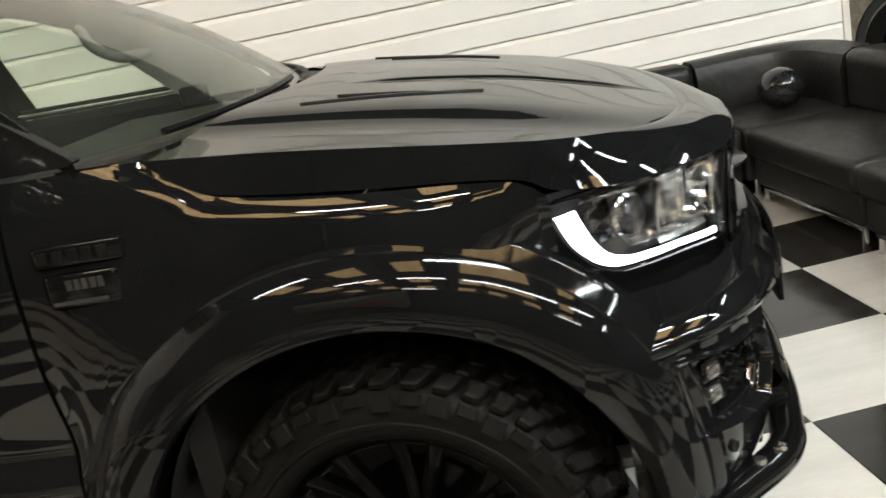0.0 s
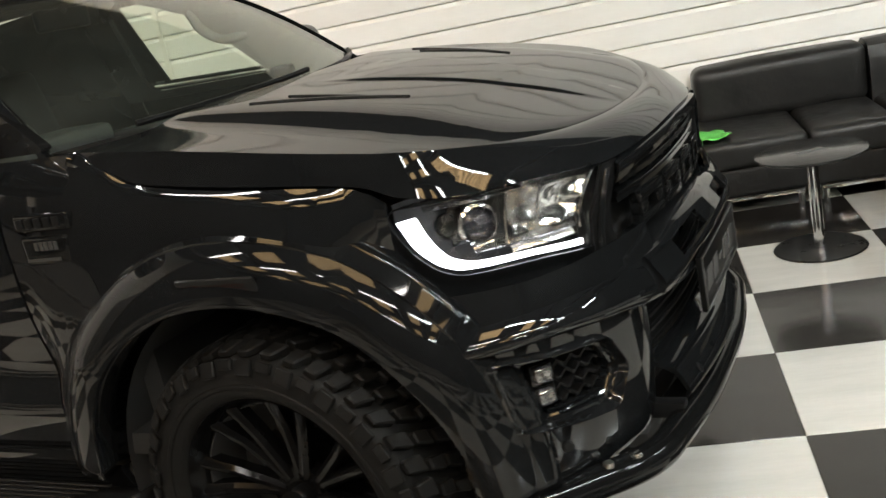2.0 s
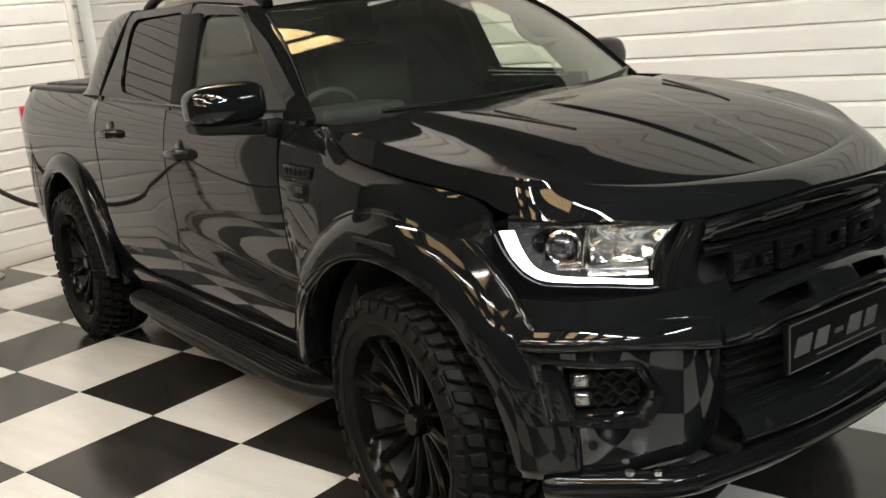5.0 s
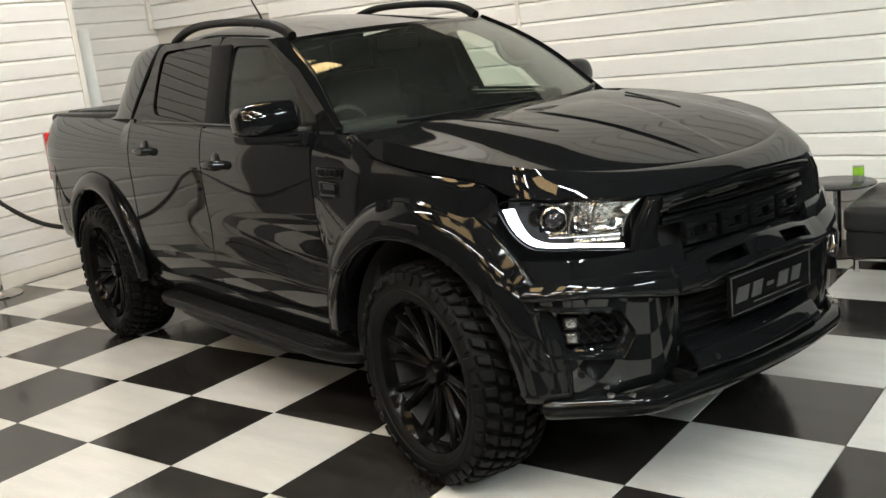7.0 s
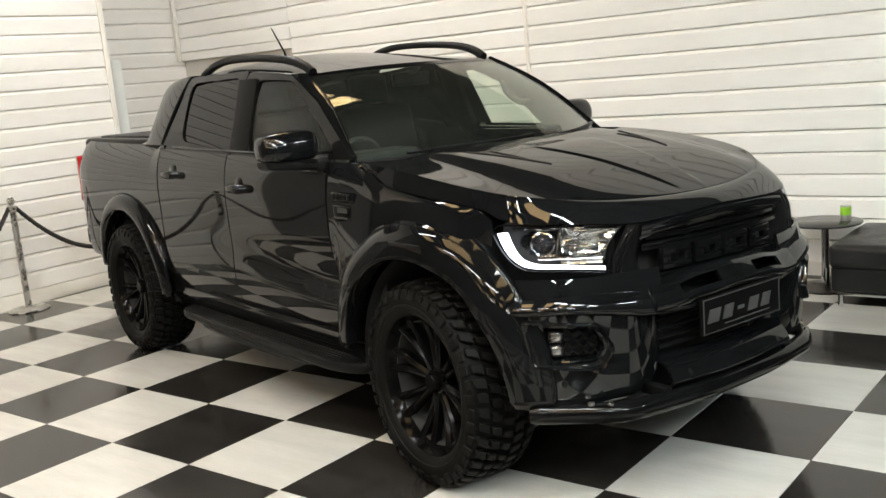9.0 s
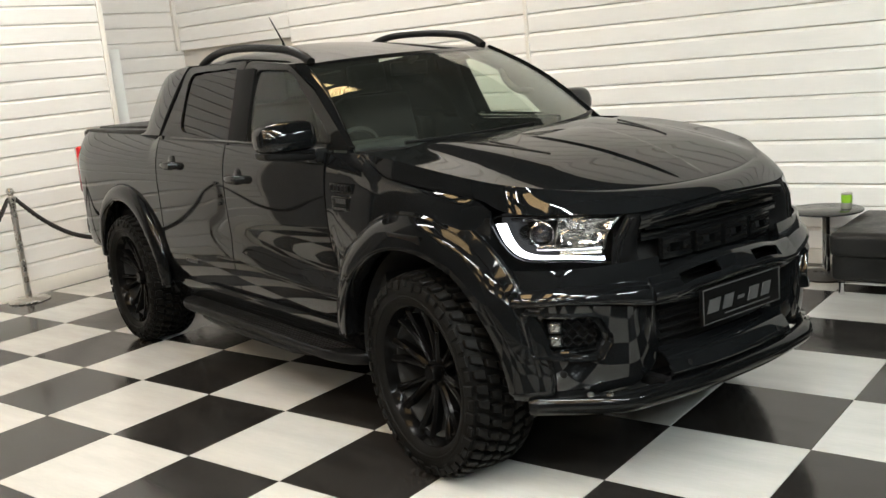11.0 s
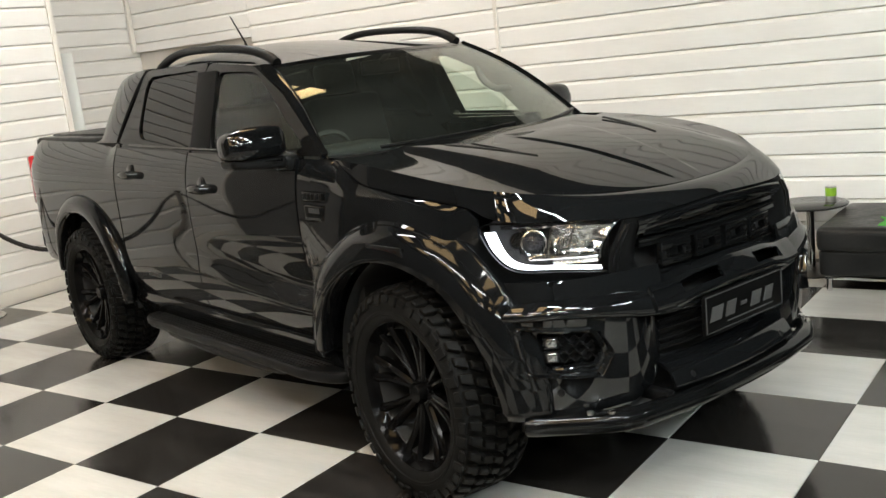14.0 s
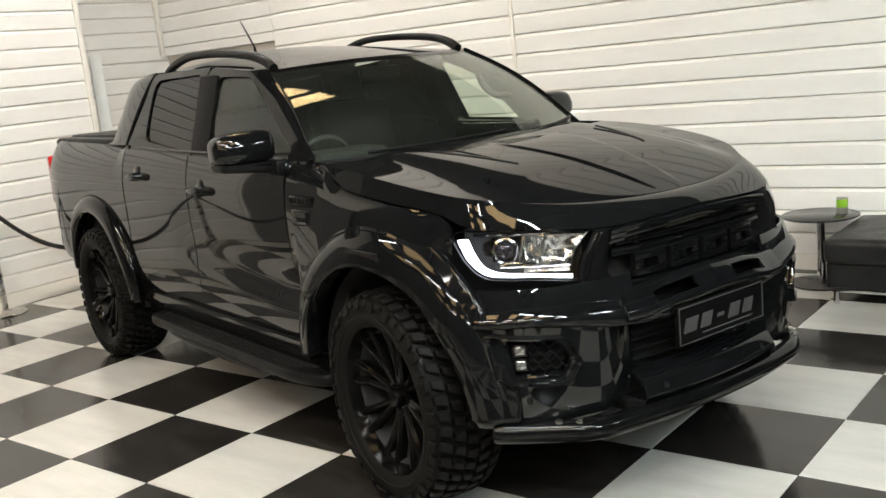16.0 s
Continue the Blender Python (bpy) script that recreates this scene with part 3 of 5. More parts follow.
def bonnet_at(v, u):
    """v 0 at the rear edge, 1 at the nose; u across."""
    a = abs(u)
    k = v * 63
    i = min(int(k), 62)
    e = CREASE[i].lerp(CREASE[i + 1], k - i)
    rear = 0.20 * (1 - a * a) * (1 - v) ** 3
    f = max(0.0, min(1.0, (0.69 - e.x) / 0.55))
    crown = 0.027 * (1 - (1 - f) ** 2.4)
    x, y = e.x + rear, -e.y * u
    return (x, y, e.z + crown * bulge(min(1, abs(y) / 0.80)) * (1 - a ** 10) + ridge(x, y))


us = sorted(set([round(v, 3) for v in steps(-1, 1, 61)] + [round(v, 3) for v in steps(-0.30, 0.30, 86)] + [s * k for s in (-1, 1) for k in (0.64, 0.66, 0.69, 0.76, 0.79, 0.82, 0.985)]))
bonnet = sheet("bonnet", bonnet_at, steps(0, 0.998, 60), us, PAINT, truck, 0.010, (0, 0, 0.5))
sheet("bonnet_flank", flank_pt, steps(-1, 1, 120), [0.0, 0.01, 0.03, 0.06, 0.10, 0.16, 0.25, 0.38, 0.52, 0.68, 0.84, 1.0], PAINT, bonnet, 0.010, (0, 0, 0.6))


def on_bonnet(x, y, lift=0.0):
    v = 0.5
    for _ in range(14):
        k = v * 63
        i = min(int(k), 62)
        w = -CREASE[i].lerp(CREASE[i + 1], k - i).y
        p = bonnet_at(v, max(-1, min(1, y / max(w, 0.05))))
        v = min(0.97, max(0.0, v + (x - p[0]) * 0.45))
    return Vector((p[0], p[1], p[2] + lift))


def bonnet_strip(x0, y0, x1, y1, w, label):
    bm = bmesh.new()
    rows = []
    n = 14
    for i in range(n):
        t = i / (n - 1)
        x, y = x0 + (x1 - x0) * t, y0 + (y1 - y0) * t
        ww = w * math.sin(math.pi * min(0.97, max(0.05, t))) ** 0.5 / 2
        rows.append([bm.verts.new(on_bonnet(x, y + k * ww, h)) for k, h in ((-1, 0.0), (-0.6, 0.004), (0.6, 0.004), (1, 0.0))])
    for p, q in zip(rows, rows[1:]):
        for j in range(3):
            bm.faces.new((p[j], p[j + 1], q[j + 1], q[j]))
    part("bonnet_vent", bm, PLASTIC, bonnet, label)


for s in (-1, 1):
    bonnet_strip(-0.14, s * 0.495, 0.245, s * 0.372, 0.018, "slim black bonnet vent blade")
    bonnet_strip(-0.075, s * 0.412, 0.13, s * 0.398, 0.010, "thin black bonnet vent edge")

# front end, swept round the nose on one plan line
def both(pts):
    return [(x, y, 0) for x, y in pts] + [(x, -y, 0) for x, y in pts[-2::-1]]


LAMP_LINE = smooth_line(both(((0.28, -0.852), (0.38, -0.815), (0.50, -0.755), (0.60, -0.68), (0.695, -0.572), (0.755, -0.42), (0.79, -0.21), (0.80, 0.0))), 121)
BUMPER_LINE = smooth_line(both(((0.36, -0.868), (0.48, -0.862), (0.605, -0.80), (0.68, -0.71), (0.737, -0.585), (0.785, -0.41), (0.815, -0.20), (0.825, 0.0))), 121)


def nose(u, z, out=0.0, line=BUMPER_LINE):
    """u from -1 (right wing) to 1 (left wing), whose corner stands a little fuller."""
    k = (u + 1) / 2 * 120
    i = max(0, min(int(k), 119))
    p = line[i].lerp(line[i + 1], k - i)
    d = (line[i + 1] - line[i]).normalized()
    n = Vector((d.y, -d.x, 0))
    w = max(0.0, min(1.0, u / 0.5))
    out += (0.032 * max(0.0, min(1.0, (1.10 - z) / 0.10)) if line is LAMP_LINE else 0.010) * w * w * (3 - 2 * w)
    return (p.x + n.x * out, p.y + n.y * out, z)


def swept(name, u0, u1, prof, material, parent, nu=40, thick=0.012, label="", drop=None, line=BUMPER_LINE):
    """A panel round the nose; prof: (height, outward) pairs from low to high."""
    zs = [i / (len(prof) - 1) for i in range(len(prof))]

    def f(u, v):
        i = round(v * (len(prof) - 1))
        return nose(u, prof[i][0], prof[i][1], line)
    return sheet(name, f, steps(u0, u1, nu), zs, material, parent, thick, (0.2, 0, 0.6), label, drop)


def prof_smooth(pts, n):
    return [(p.x, p.y) for p in smooth_line([(a, b, 0) for a, b in pts], n)]


# bumper: a flat upper wall, a crease, then a shelf that swells outward to its lower edge
def shelf_top(u):
    return soft(abs(u), ((0.20, 0.790), (0.30, 0.812), (0.40, 0.828), (0.60, 0.837), (0.88, 0.820), (1.0, 0.812)))


def shelf_low(u):
    return soft(abs(u), ((0.20, 0.716), (0.25, 0.718), (0.33, 0.727), (0.45, 0.751), (0.67, 0.771), (0.86, 0.758), (1.0, 0.750)))


BAND = ((0.0, 0.006), (0.03, 0.020), (0.08, 0.030), (0.16, 0.0345), (0.28, 0.0335), (0.42, 0.026), (0.56, 0.014), (0.64, 0.006), (0.67, 0.002), (0.70, 0.001), (0.80, -0.003), (0.90, -0.008), (1.0, -0.014))


def band_pt(u, v):
    low, mid = shelf_low(u), shelf_top(u)
    z = low + (mid - low) * v / 0.67 if v < 0.67 else mid + (0.895 - mid) * (v - 0.67) / 0.33
    return nose(u, z, lerp(v, BAND))


bumper = sheet("front_bumper", band_pt, steps(-1.0, 1.0, 110), [v for v, _ in BAND], PAINT, truck, 0.012, (0.2, 0, 0.6), "",
               lambda u, v: abs(u) < 0.27 and v > 0.25)
POD_OUT = ((0.815, 0.754), (0.500, 0.733), (0.446, 0.640), (0.498, 0.560), (0.785, 0.586))
POD_IN = ((0.742, 0.728), (0.522, 0.714), (0.478, 0.643), (0.518, 0.586), (0.716, 0.600))


def pod_outline(k):
    """The five-sided lamp surround, rounded: k 0 at its rim, 1 at the inner opening, more inside."""
    pts = [Vector((a[0] * (1 - k) + b[0] * k, (a[1] * (1 - k) + b[1] * k) * 2.0)) for a, b in zip(POD_OUT, POD_IN)]
    out = []
    for i, p in enumerate(pts):
        a, c = pts[i - 1], pts[(i + 1) % 5]
        d1, d2 = a - p, c - p
        s0, s1 = p + d1.normalized() * 0.03, p + d2.normalized() * 0.03
        for j in range(6):
            t = j / 5
            q = (1 - t) ** 2 * s0 + 2 * t * (1 - t) * p + t * t * s1
            out.append((q.x, q.y / 2))
        for j in (1, 2, 3):
            q = s1.lerp(c + (p - c).normalized() * 0.03, j / 4)
            out.append((q.x, q.y / 2))
    return out


def inside(u, z, poly):
    hit = False
    for (a, b), (c, d) in zip(poly, poly[1:] + poly[:1]):
        if (b > z) != (d > z) and u < a + (c - a) * (z - b) / (d - b):
            hit = not hit
    return hit


def pod_ring(s, layers):
    bm = bmesh.new()
    rows = []
    for k, o in layers:
        rows.append([bm.verts.new(nose(s * u, z, o)) for u, z in pod_outline(k)])
    n = len(rows[0])
    for p, q in zip(rows, rows[1:]):
        for i in range(n):
            bm.faces.new((p[i], p[(i + 1) % n], q[(i + 1) % n], q[i]))
    return bm


POD_HOLE = pod_outline(0.55)
for s in (-1, 1):
    def corner_pt(u, v, s=s):
        low, top = soft(u, ((0.24, 0.515), (0.30, 0.47), (0.42, 0.425), (0.60, 0.420), (1.0, 0.430))), shelf_low(u) + 0.004
        z = low + (top - low) * v
        o = soft(z, ((0.415, -0.030), (0.44, -0.010), (0.48, 0.000), (0.54, 0.007), (0.62, 0.011), (0.72, 0.013), (0.78, 0.014)))
        return nose(s * u, z, o - 0.075 * max(0.0, (0.40 - u) / 0.16) ** 2)
    sheet("bumper_corner", corner_pt, steps(0.240, 0.90, 84), steps(0, 1, 44), PAINT, truck, 0.012, (0.2, 0, 0.6), "",
          lambda u, v: inside(u, soft(u, ((0.24, 0.515), (0.30, 0.47), (0.42, 0.425), (0.60, 0.420), (1.0, 0.430))) * (1 - v) + (shelf_low(u) + 0.004) * v, POD_HOLE))
    pod = part("fog_lamp_bezel", pod_ring(s, ((-0.06, 0.004), (0.0, 0.020), (0.08, 0.032), (0.20, 0.035), (0.28, 0.031), (0.40, 0.012), (0.55, 0.006), (0.92, 0.004), (1.0, 0.000), (1.06, -0.012), (1.12, -0.040))), PAINT, truck, "gloss black fog lamp surround")
    swept("pod_back", *sorted((s * 0.455, s * 0.78)), ((0.56, -0.045), (0.65, -0.047), (0.76, -0.045)), LINER, pod, 14)
    swept("pod_ledge", *sorted((s * 0.515, s * 0.69)), prof_smooth(((0.589, -0.04), (0.594, -0.004), (0.599, 0.004), (0.604, -0.004), (0.607, -0.04)), 7), PAINT, pod, 14)
    for k in range(4):
        z = 0.618 + 0.026 * k
        bm = bmesh.new()
        rows = []
        for i in range(17):
            u = 0.500 + 0.145 * i / 16
            w = 0.0065 * math.sin(i * math.pi / 2.67 + math.pi * (k % 2))
            rows.append([bm.verts.new(nose(s * u, z + w + dz, o)) for dz, o in ((0, -0.04), (0.002, -0.012), (0.007, -0.012), (0.009, -0.04))])
        for p, q in zip(rows, rows[1:]):
            for j in range(3):
                bm.faces.new((p[j], p[j + 1], q[j + 1], q[j]))
        part("pod_mesh", bm, PLASTIC, pod)
    for z in (0.640, 0.691):
        p = Vector(nose(s * 0.687, z, -0.008))
        lampf = part("fog_lamp", boxed(-0.03, 0.010, -0.020, 0.020, -0.018, 0.018, 0.010, 3), LED_SPOT, pod, "small clear square fog lamp", pose(*p, 0, 0, s * 42))
        part("lamp_frame", boxed(-0.035, 0.0, -0.029, 0.029, -0.025, 0.025, 0.010, 2), GRILLE_BLACK, lampf)
    p = Vector(nose(s * 0.66, 0.520, 0.011))
    part("parking_sensor", lathe(((0.0, 0.0), (0.012, 0.001), (0.014, -0.006)), 16, "X"), PLASTIC, truck, m=pose(*p, 0, 0, s * 45))

# centre intake: dark back, slats, sloping lower lip
swept("intake_back", -0.30, 0.30, ((0.44, -0.10), (0.6, -0.12), (0.8, -0.10)), LINER, truck, 20)
for z in (0.565, 0.60, 0.635, 0.67, 0.705):
    swept("intake_slat", -0.25, 0.25, ((z, -0.07), (z + 0.006, -0.052), (z + 0.013, -0.052), (z + 0.018, -0.075)), FRAME, truck, 24)
swept("lower_lip", -0.262, 0.262, prof_smooth(((0.420, -0.05), (0.432, 0.004), (0.452, 0.032), (0.470, 0.036), (0.510, 0.014), (0.524, -0.004), (0.545, -0.07)), 22), PAINT, truck, 40)
for s in (-1, 1):
    p = nose(s * 0.20, 0.486, 0.029)
    part("parking_sensor", lathe(((0.0, 0.0), (0.012, 0.001), (0.014, -0.006)), 16, "X"), PLASTIC, truck, m=pose(*p, 0, -28, s * 6))

plate = part("plate_holder", boxed(0.868, 0.883, -0.256, 0.256, 0.612, 0.754, 0.003), PLATE, truck, "black show plate with slanted silver marks", pose(-0.020, 0.012, 0))
for y0, y1, z0, z1 in ((-0.251, 0.251, 0.7455, 0.7495), (-0.251, -0.247, 0.6195, 0.745), (0.247, 0.251, 0.6195, 0.745), (-0.251, 0.251, 0.616, 0.619)):
    part("plate_border", boxed(0.8825, 0.8855, y0, y1, z0, z1), SILVER, plate)


def bar_mark(y, w, z0=0.656, z1=0.706, lean=0.009):
    """One slanted bar in place of a letter."""
    bm = bmesh.new()
    q = [(y - w / 2 - lean, z0), (y + w / 2 - lean, z0), (y + w / 2 + lean, z1), (y - w / 2 + lean, z1)]
    vs = [bm.verts.new((x, a, b)) for x in (0.883, 0.886) for a, b in q]
    for f in ((0, 1, 2, 3), (7, 6, 5, 4), (0, 4, 5, 1), (1, 5, 6, 2), (2, 6, 7, 3), (3, 7, 4, 0)):
        bm.faces.new([vs[i] for i in f])
    part("plate_mark", bm, SILVER, plate, smooth=False)


for y, w in ((-0.185, 0.070), (-0.095, 0.058), (0.070, 0.062), (0.155, 0.054)):
    bar_mark(y, w)
bar_mark(-0.012, 0.040, 0.675, 0.687, 0.002)
bar_mark(0.03, 0.30, 0.636, 0.640, 0.0)

# grille
swept("grille_back", -0.36, 0.36, ((0.74, -0.085), (0.9, -0.09), (1.06, -0.085)), LINER, truck, 24, line=LAMP_LINE)


def grille_edge(z):
    """Half width of the six-sided grille at a height, as a station on the nose line."""
    return lerp(z, ((0.78, 0.225), (0.90, 0.300), (0.96, 0.290), (1.06, 0.245)))


for z0, dz in ((0.800, 0.020), (0.845, 0.018), (0.962, 0.020), (1.000, 0.012)):
    e = grille_edge(z0)
    swept("grille_bar", -e, e, prof_smooth(((z0, -0.06), (z0 + dz * 0.15, -0.026), (z0 + dz * 0.5, -0.021), (z0 + dz * 0.85, -0.024), (z0 + dz, -0.06)), 9), GRILLE_BLACK, truck, 40, line=LAMP_LINE)
for k in range(7):
    u = -0.21 + 0.07 * k
    swept("grille_divider", u - 0.006, u + 0.006, ((0.975, -0.06), (0.985, -0.026), (1.03, -0.026), (1.035, -0.06)), GRILLE_BLACK, truck, 3, line=LAMP_LINE)


def frame_pt(u, v):
    top = soft(abs(u), ((0.0, 1.076), (0.18, 1.066), (0.30, 1.052)))
    z, o = ((top - 0.046, -0.050), (top - 0.045, -0.018), (top - 0.041, -0.006), (top - 0.020, 0.004), (top - 0.006, 0.004), (top - 0.001, -0.006), (top, -0.04))[round(v * 6)]
    return nose(u, z, o, LAMP_LINE)


sheet("grille_frame", frame_pt, steps(-0.30, 0.30, 50), steps(0, 1, 7), PAINT, truck, 0.008, (0.2, 0, 0.9), "gloss black upper grille frame")


def chin_pt(u, v):
    low = soft(abs(u), ((0.0, 0.765), (0.15, 0.757), (0.25, 0.738), (0.36, 0.735)))
    z, o = ((0.0, 0.020), (0.006, 0.040), (0.022, 0.047), (0.034, 0.045), (0.044, 0.040), (0.066, 0.024), (0.080, 0.014), (0.092, 0.004), (0.098, -0.012), (0.10, -0.05))[round(v * 9)]
    return nose(u, low + z, o)


chin = sheet("grille_chin", chin_pt, steps(-0.31, 0.31, 81), steps(0, 1, 10), PAINT, truck, 0.012, (0.2, 0, 0.6), "gloss black grille chin with two slots",
             lambda u, v: 0.075 < abs(u) < 0.215 and 0.42 < v < 0.72)
for s in (-1, 1):
    def cheek(t, v, s=s):
        z = 0.775 + 0.285 * t
        e = grille_edge(z)
        w = soft(z, ((0.775, 0.40), (0.88, 0.408), (0.95, 0.402), (1.0, 0.375), (1.06, 0.345)))
        return nose(s * (e - 0.012 + (w - e + 0.012) * v), z, -0.055 * (1 - v) ** 3 - 0.004, LAMP_LINE)
    # slim gloss blades beside the lamp, slanted like its inner end
    for off, out in ((0.016, 0.004), (0.036, -0.004), (0.058, -0.014)):
        sheet("cheek_blade", lambda b, v, off=off, out=out, s=s: nose(s * (0.418 - 0.055 * b * b - off - 0.010 * v), 0.872 + 0.176 * b, out + 0.006 * math.sin(math.pi * v) - 0.004 * v, LAMP_LINE), steps(0, 1, 12), steps(0, 1, 5), PAINT_ARCH, truck, 0.006, (0.2, 0, 0.9))
    sheet("grille_cheek", cheek, steps(0, 1, 18), steps(0, 1, 9), FRAME, truck, 0.01, (0.2, 0, 0.9))
# raised open blocks across the grille in place of its lettering
for k in range(4):
    y0 = -0.335 + 0.175 * k
    bm = bmesh.new()
    for a0, a1, z0, z1 in ((0.0, 0.145, 0.928, 0.955), (0.0, 0.145, 0.873, 0.897), (0.0, 0.038, 0.8972, 0.9278), (0.107, 0.145, 0.8972, 0.9278)):
        b = boxed(-0.03, 0.0, y0 + a0, y0 + a1, z0, z1, 0.005, 2)
        for v in b.verts:
            v.co.x += nose(v.co.y * 0.70, 0.9, -0.006, LAMP_LINE)[0]
        join(bm, b)
    part("grille_mark", bm, GRILLE_BLACK, chin)

# head lamps
for s in (-1, 1):
    U0, U1 = 0.878, 0.418

    def lamp_pt(a, b, out=0.0, s=s):
        """a: 0 at the wing end, 1 at the grille; b: 0 low, 1 high."""
        u = U0 + (U1 - U0) * a
        lo = soft(a, ((-0.03, 1.060), (0.0, 1.038), (0.083, 0.980), (0.21, 0.928), (0.32, 0.912), (0.70, 0.908), (1.0, 0.897)))
        hi = soft(a, ((-0.03, 1.066), (0.0, 1.072), (0.05, 1.077), (0.6, 1.077), (0.84, 1.072), (1.0, 1.056)))
        return nose(s * (u - 0.055 * b * b * a ** 3), lo + (hi - lo) * b, out - 0.006 * b, LAMP_LINE)
    lamp = sheet("headlamp", lambda a, b: lamp_pt(a, b, -0.085), steps(0, 1, 14), steps(0, 1, 8), LINER, truck, 0.01, (0, 0, 0.9), "clear headlamp with lit white running light")

    def rim_low(a, b, s=s):
        p = Vector(lamp_pt(a, 0.0, 0.0))
        drop = soft(a, ((-0.03, 0.010), (0.1, 0.030), (0.25, 0.026), (1.0, 0.022)))
        q = Vector(nose(s * (U0 + (U1 - U0) * a + 0.012 * max(0, 1 - a / 0.25)), p.z - drop, -0.002 - 0.004 * b, LAMP_LINE))
        return p.lerp(q, b)
    sheet("lamp_rim", rim_low, steps(-0.03, 1.02, 30), steps(0, 1, 4), GRILLE_BLACK, lamp, 0.02, (0, 0, 0.9), "gloss black lower lamp rim")
    sheet("lamp_rim", lambda a, b: lamp_pt(a, 0.985 + 0.05 * b, -0.005), steps(-0.02, 1.0, 24), steps(0, 1, 4), GRILLE_BLACK, lamp, 0.02, (0, 0, 0.9))

    outer = smooth_line([(0.866, 1.048, 0), (0.836, 0.990, 0), (0.808, 0.958, 0), (0.777, 0.935, 0), (0.735, 0.9215, 0), (0.66, 0.918, 0), (0.555, 0.916, 0), (0.430, 0.906, 0)], 50)
    inner = smooth_line([(0.818, 1.052, 0), (0.797, 1.003, 0), (0.778, 0.973, 0), (0.753, 0.950, 0), (0.705, 0.9355, 0), (0.64, 0.9315, 0), (0.555, 0.9285, 0), (0.430, 0.9185, 0)], 50)
    sheet("running_light", lambda i, w: nose(s * outer[i].lerp(inner[i], w).x, outer[i].lerp(inner[i], w).y, -0.012, LAMP_LINE), range(50), steps(0, 1, 4), DRL, lamp, 0.003, (0, 0, 0.9), "lit white L-shaped running light")

    def inlay(u, z, out):
        return nose(s * u, z, out, LAMP_LINE)
    # faceted chrome bowl by the grille, with its shelf, brow and dividers
    def bowl(a, b):
        u = 0.590 - 0.165 * a - 0.062 * b * b * a
        dish = math.sin(math.pi * a) * math.sin(math.pi * b)
        return inlay(u, 0.968 + (0.094 - 0.012 * a) * b, -0.026 - 0.035 * dish + 0.006 * math.sin(11 * a + 4 * b) + 0.005 * math.sin(13 * b))
    sheet("reflector", bowl, steps(0, 1, 12), steps(0, 1, 9), LAMP_CHROME, lamp, 0.01, (0, 0, 0.9), "bright chrome reflector")
    sheet("lamp_shelf", lambda a, b: inlay(0.700 - 0.265 * a, 0.952 + 0.014 * b, -0.020 - 0.02 * b), steps(0, 1, 14), steps(0, 1, 4), LAMP_CHROME, lamp, 0.006, (0, 0, 0.9))
    sheet("lamp_step", lambda a, b: inlay(0.600 - 0.165 * a, 0.930 + 0.018 * b, -0.030 - 0.01 * b), steps(0, 1, 10), steps(0, 1, 4), STEEL, lamp, 0.006, (0, 0, 0.9))
    sheet("lamp_brow", lambda a, b: inlay(0.800 - 0.30 * a, 1.056 + 0.010 * b, -0.030 + 0.012 * b), steps(0, 1, 14), steps(0, 1, 4), LAMP_CHROME, lamp, 0.006, (0, 0, 0.9))
    for u0, z0, z1 in ((0.602, 0.955, 1.062), (0.520, 0.968, 1.060)):
        sheet("lamp_divider", lambda a, b, u0=u0, z0=z0, z1=z1: inlay(u0 + 0.010 * a - 0.02 * b * b, z0 + (z1 - z0) * b, -0.036 + 0.022 * a), steps(0, 1, 4), steps(0, 1, 8), LAMP_CHROME, lamp, 0.005, (0, 0, 0.9))
    sheet("lamp_divider", lambda a, b: inlay(0.424 + 0.008 * a - 0.060 * b * b, 0.945 + 0.108 * b, -0.022 + 0.014 * a), steps(0, 1, 4), steps(0, 1, 8), LAMP_CHROME, lamp, 0.005, (0, 0, 0.9))
    p = Vector(inlay(0.678, 1.006, -0.045))
    turn = s * 46
    part("projector_ring", lathe(((0.040, -0.03), (0.046, 0.0), (0.046, 0.010), (0.039, 0.014), (0.036, 0.0), (0.034, -0.03)), 32, "X", True), LAMP_CHROME, lamp, "thin chrome ring", pose(*p, 0, 0, turn))
    part("projector", lathe(((0.0, 0.020), (0.018, 0.017), (0.030, 0.008), (0.036, -0.008)), 28, "X"), LENS, lamp, m=pose(*p, 0, 0, turn))
    sheet("lamp_cowl", lambda a, b: inlay(0.745 - 0.10 * a, 0.962 + 0.085 * b, -0.060 - 0.012 * math.sin(math.pi * a)), steps(0, 1, 8), steps(0, 1, 6), GRILLE_BLACK, lamp, 0.006, (0, 0, 0.9))
    p = Vector(inlay(0.752, 1.010, -0.050))
    part("lamp_pod", lathe(((0.0, 0.016), (0.018, 0.013), (0.028, 0.0), (0.028, -0.02)), 20, "X"), GRILLE_BLACK, lamp, m=pose(*p, 0, 0, s * 58))
    cover = sheet("lamp_cover", lambda a, b: lamp_pt(a, b, 0.0), steps(-0.02, 1, 30), steps(0, 1, 10), LAMP_GLASS, lamp, 0.002, (0, 0, 0.9))
    cover.visible_shadow = False
    # body below the lamp, from the wing to the grille
    sheet("wing_nose", lambda a, b: nose(s * (0.935 - 0.535 * a), 0.855 + (Vector(rim_low((U0 - 0.935 + 0.535 * a) / (U0 - U1), 1.0)).z + 0.004 - 0.855) * b, -0.010 + 0.004 * b, LAMP_LINE), steps(0, 1.0, 34), steps(0, 1, 8), PAINT, truck, 0.01, (0, 0, 0.9))

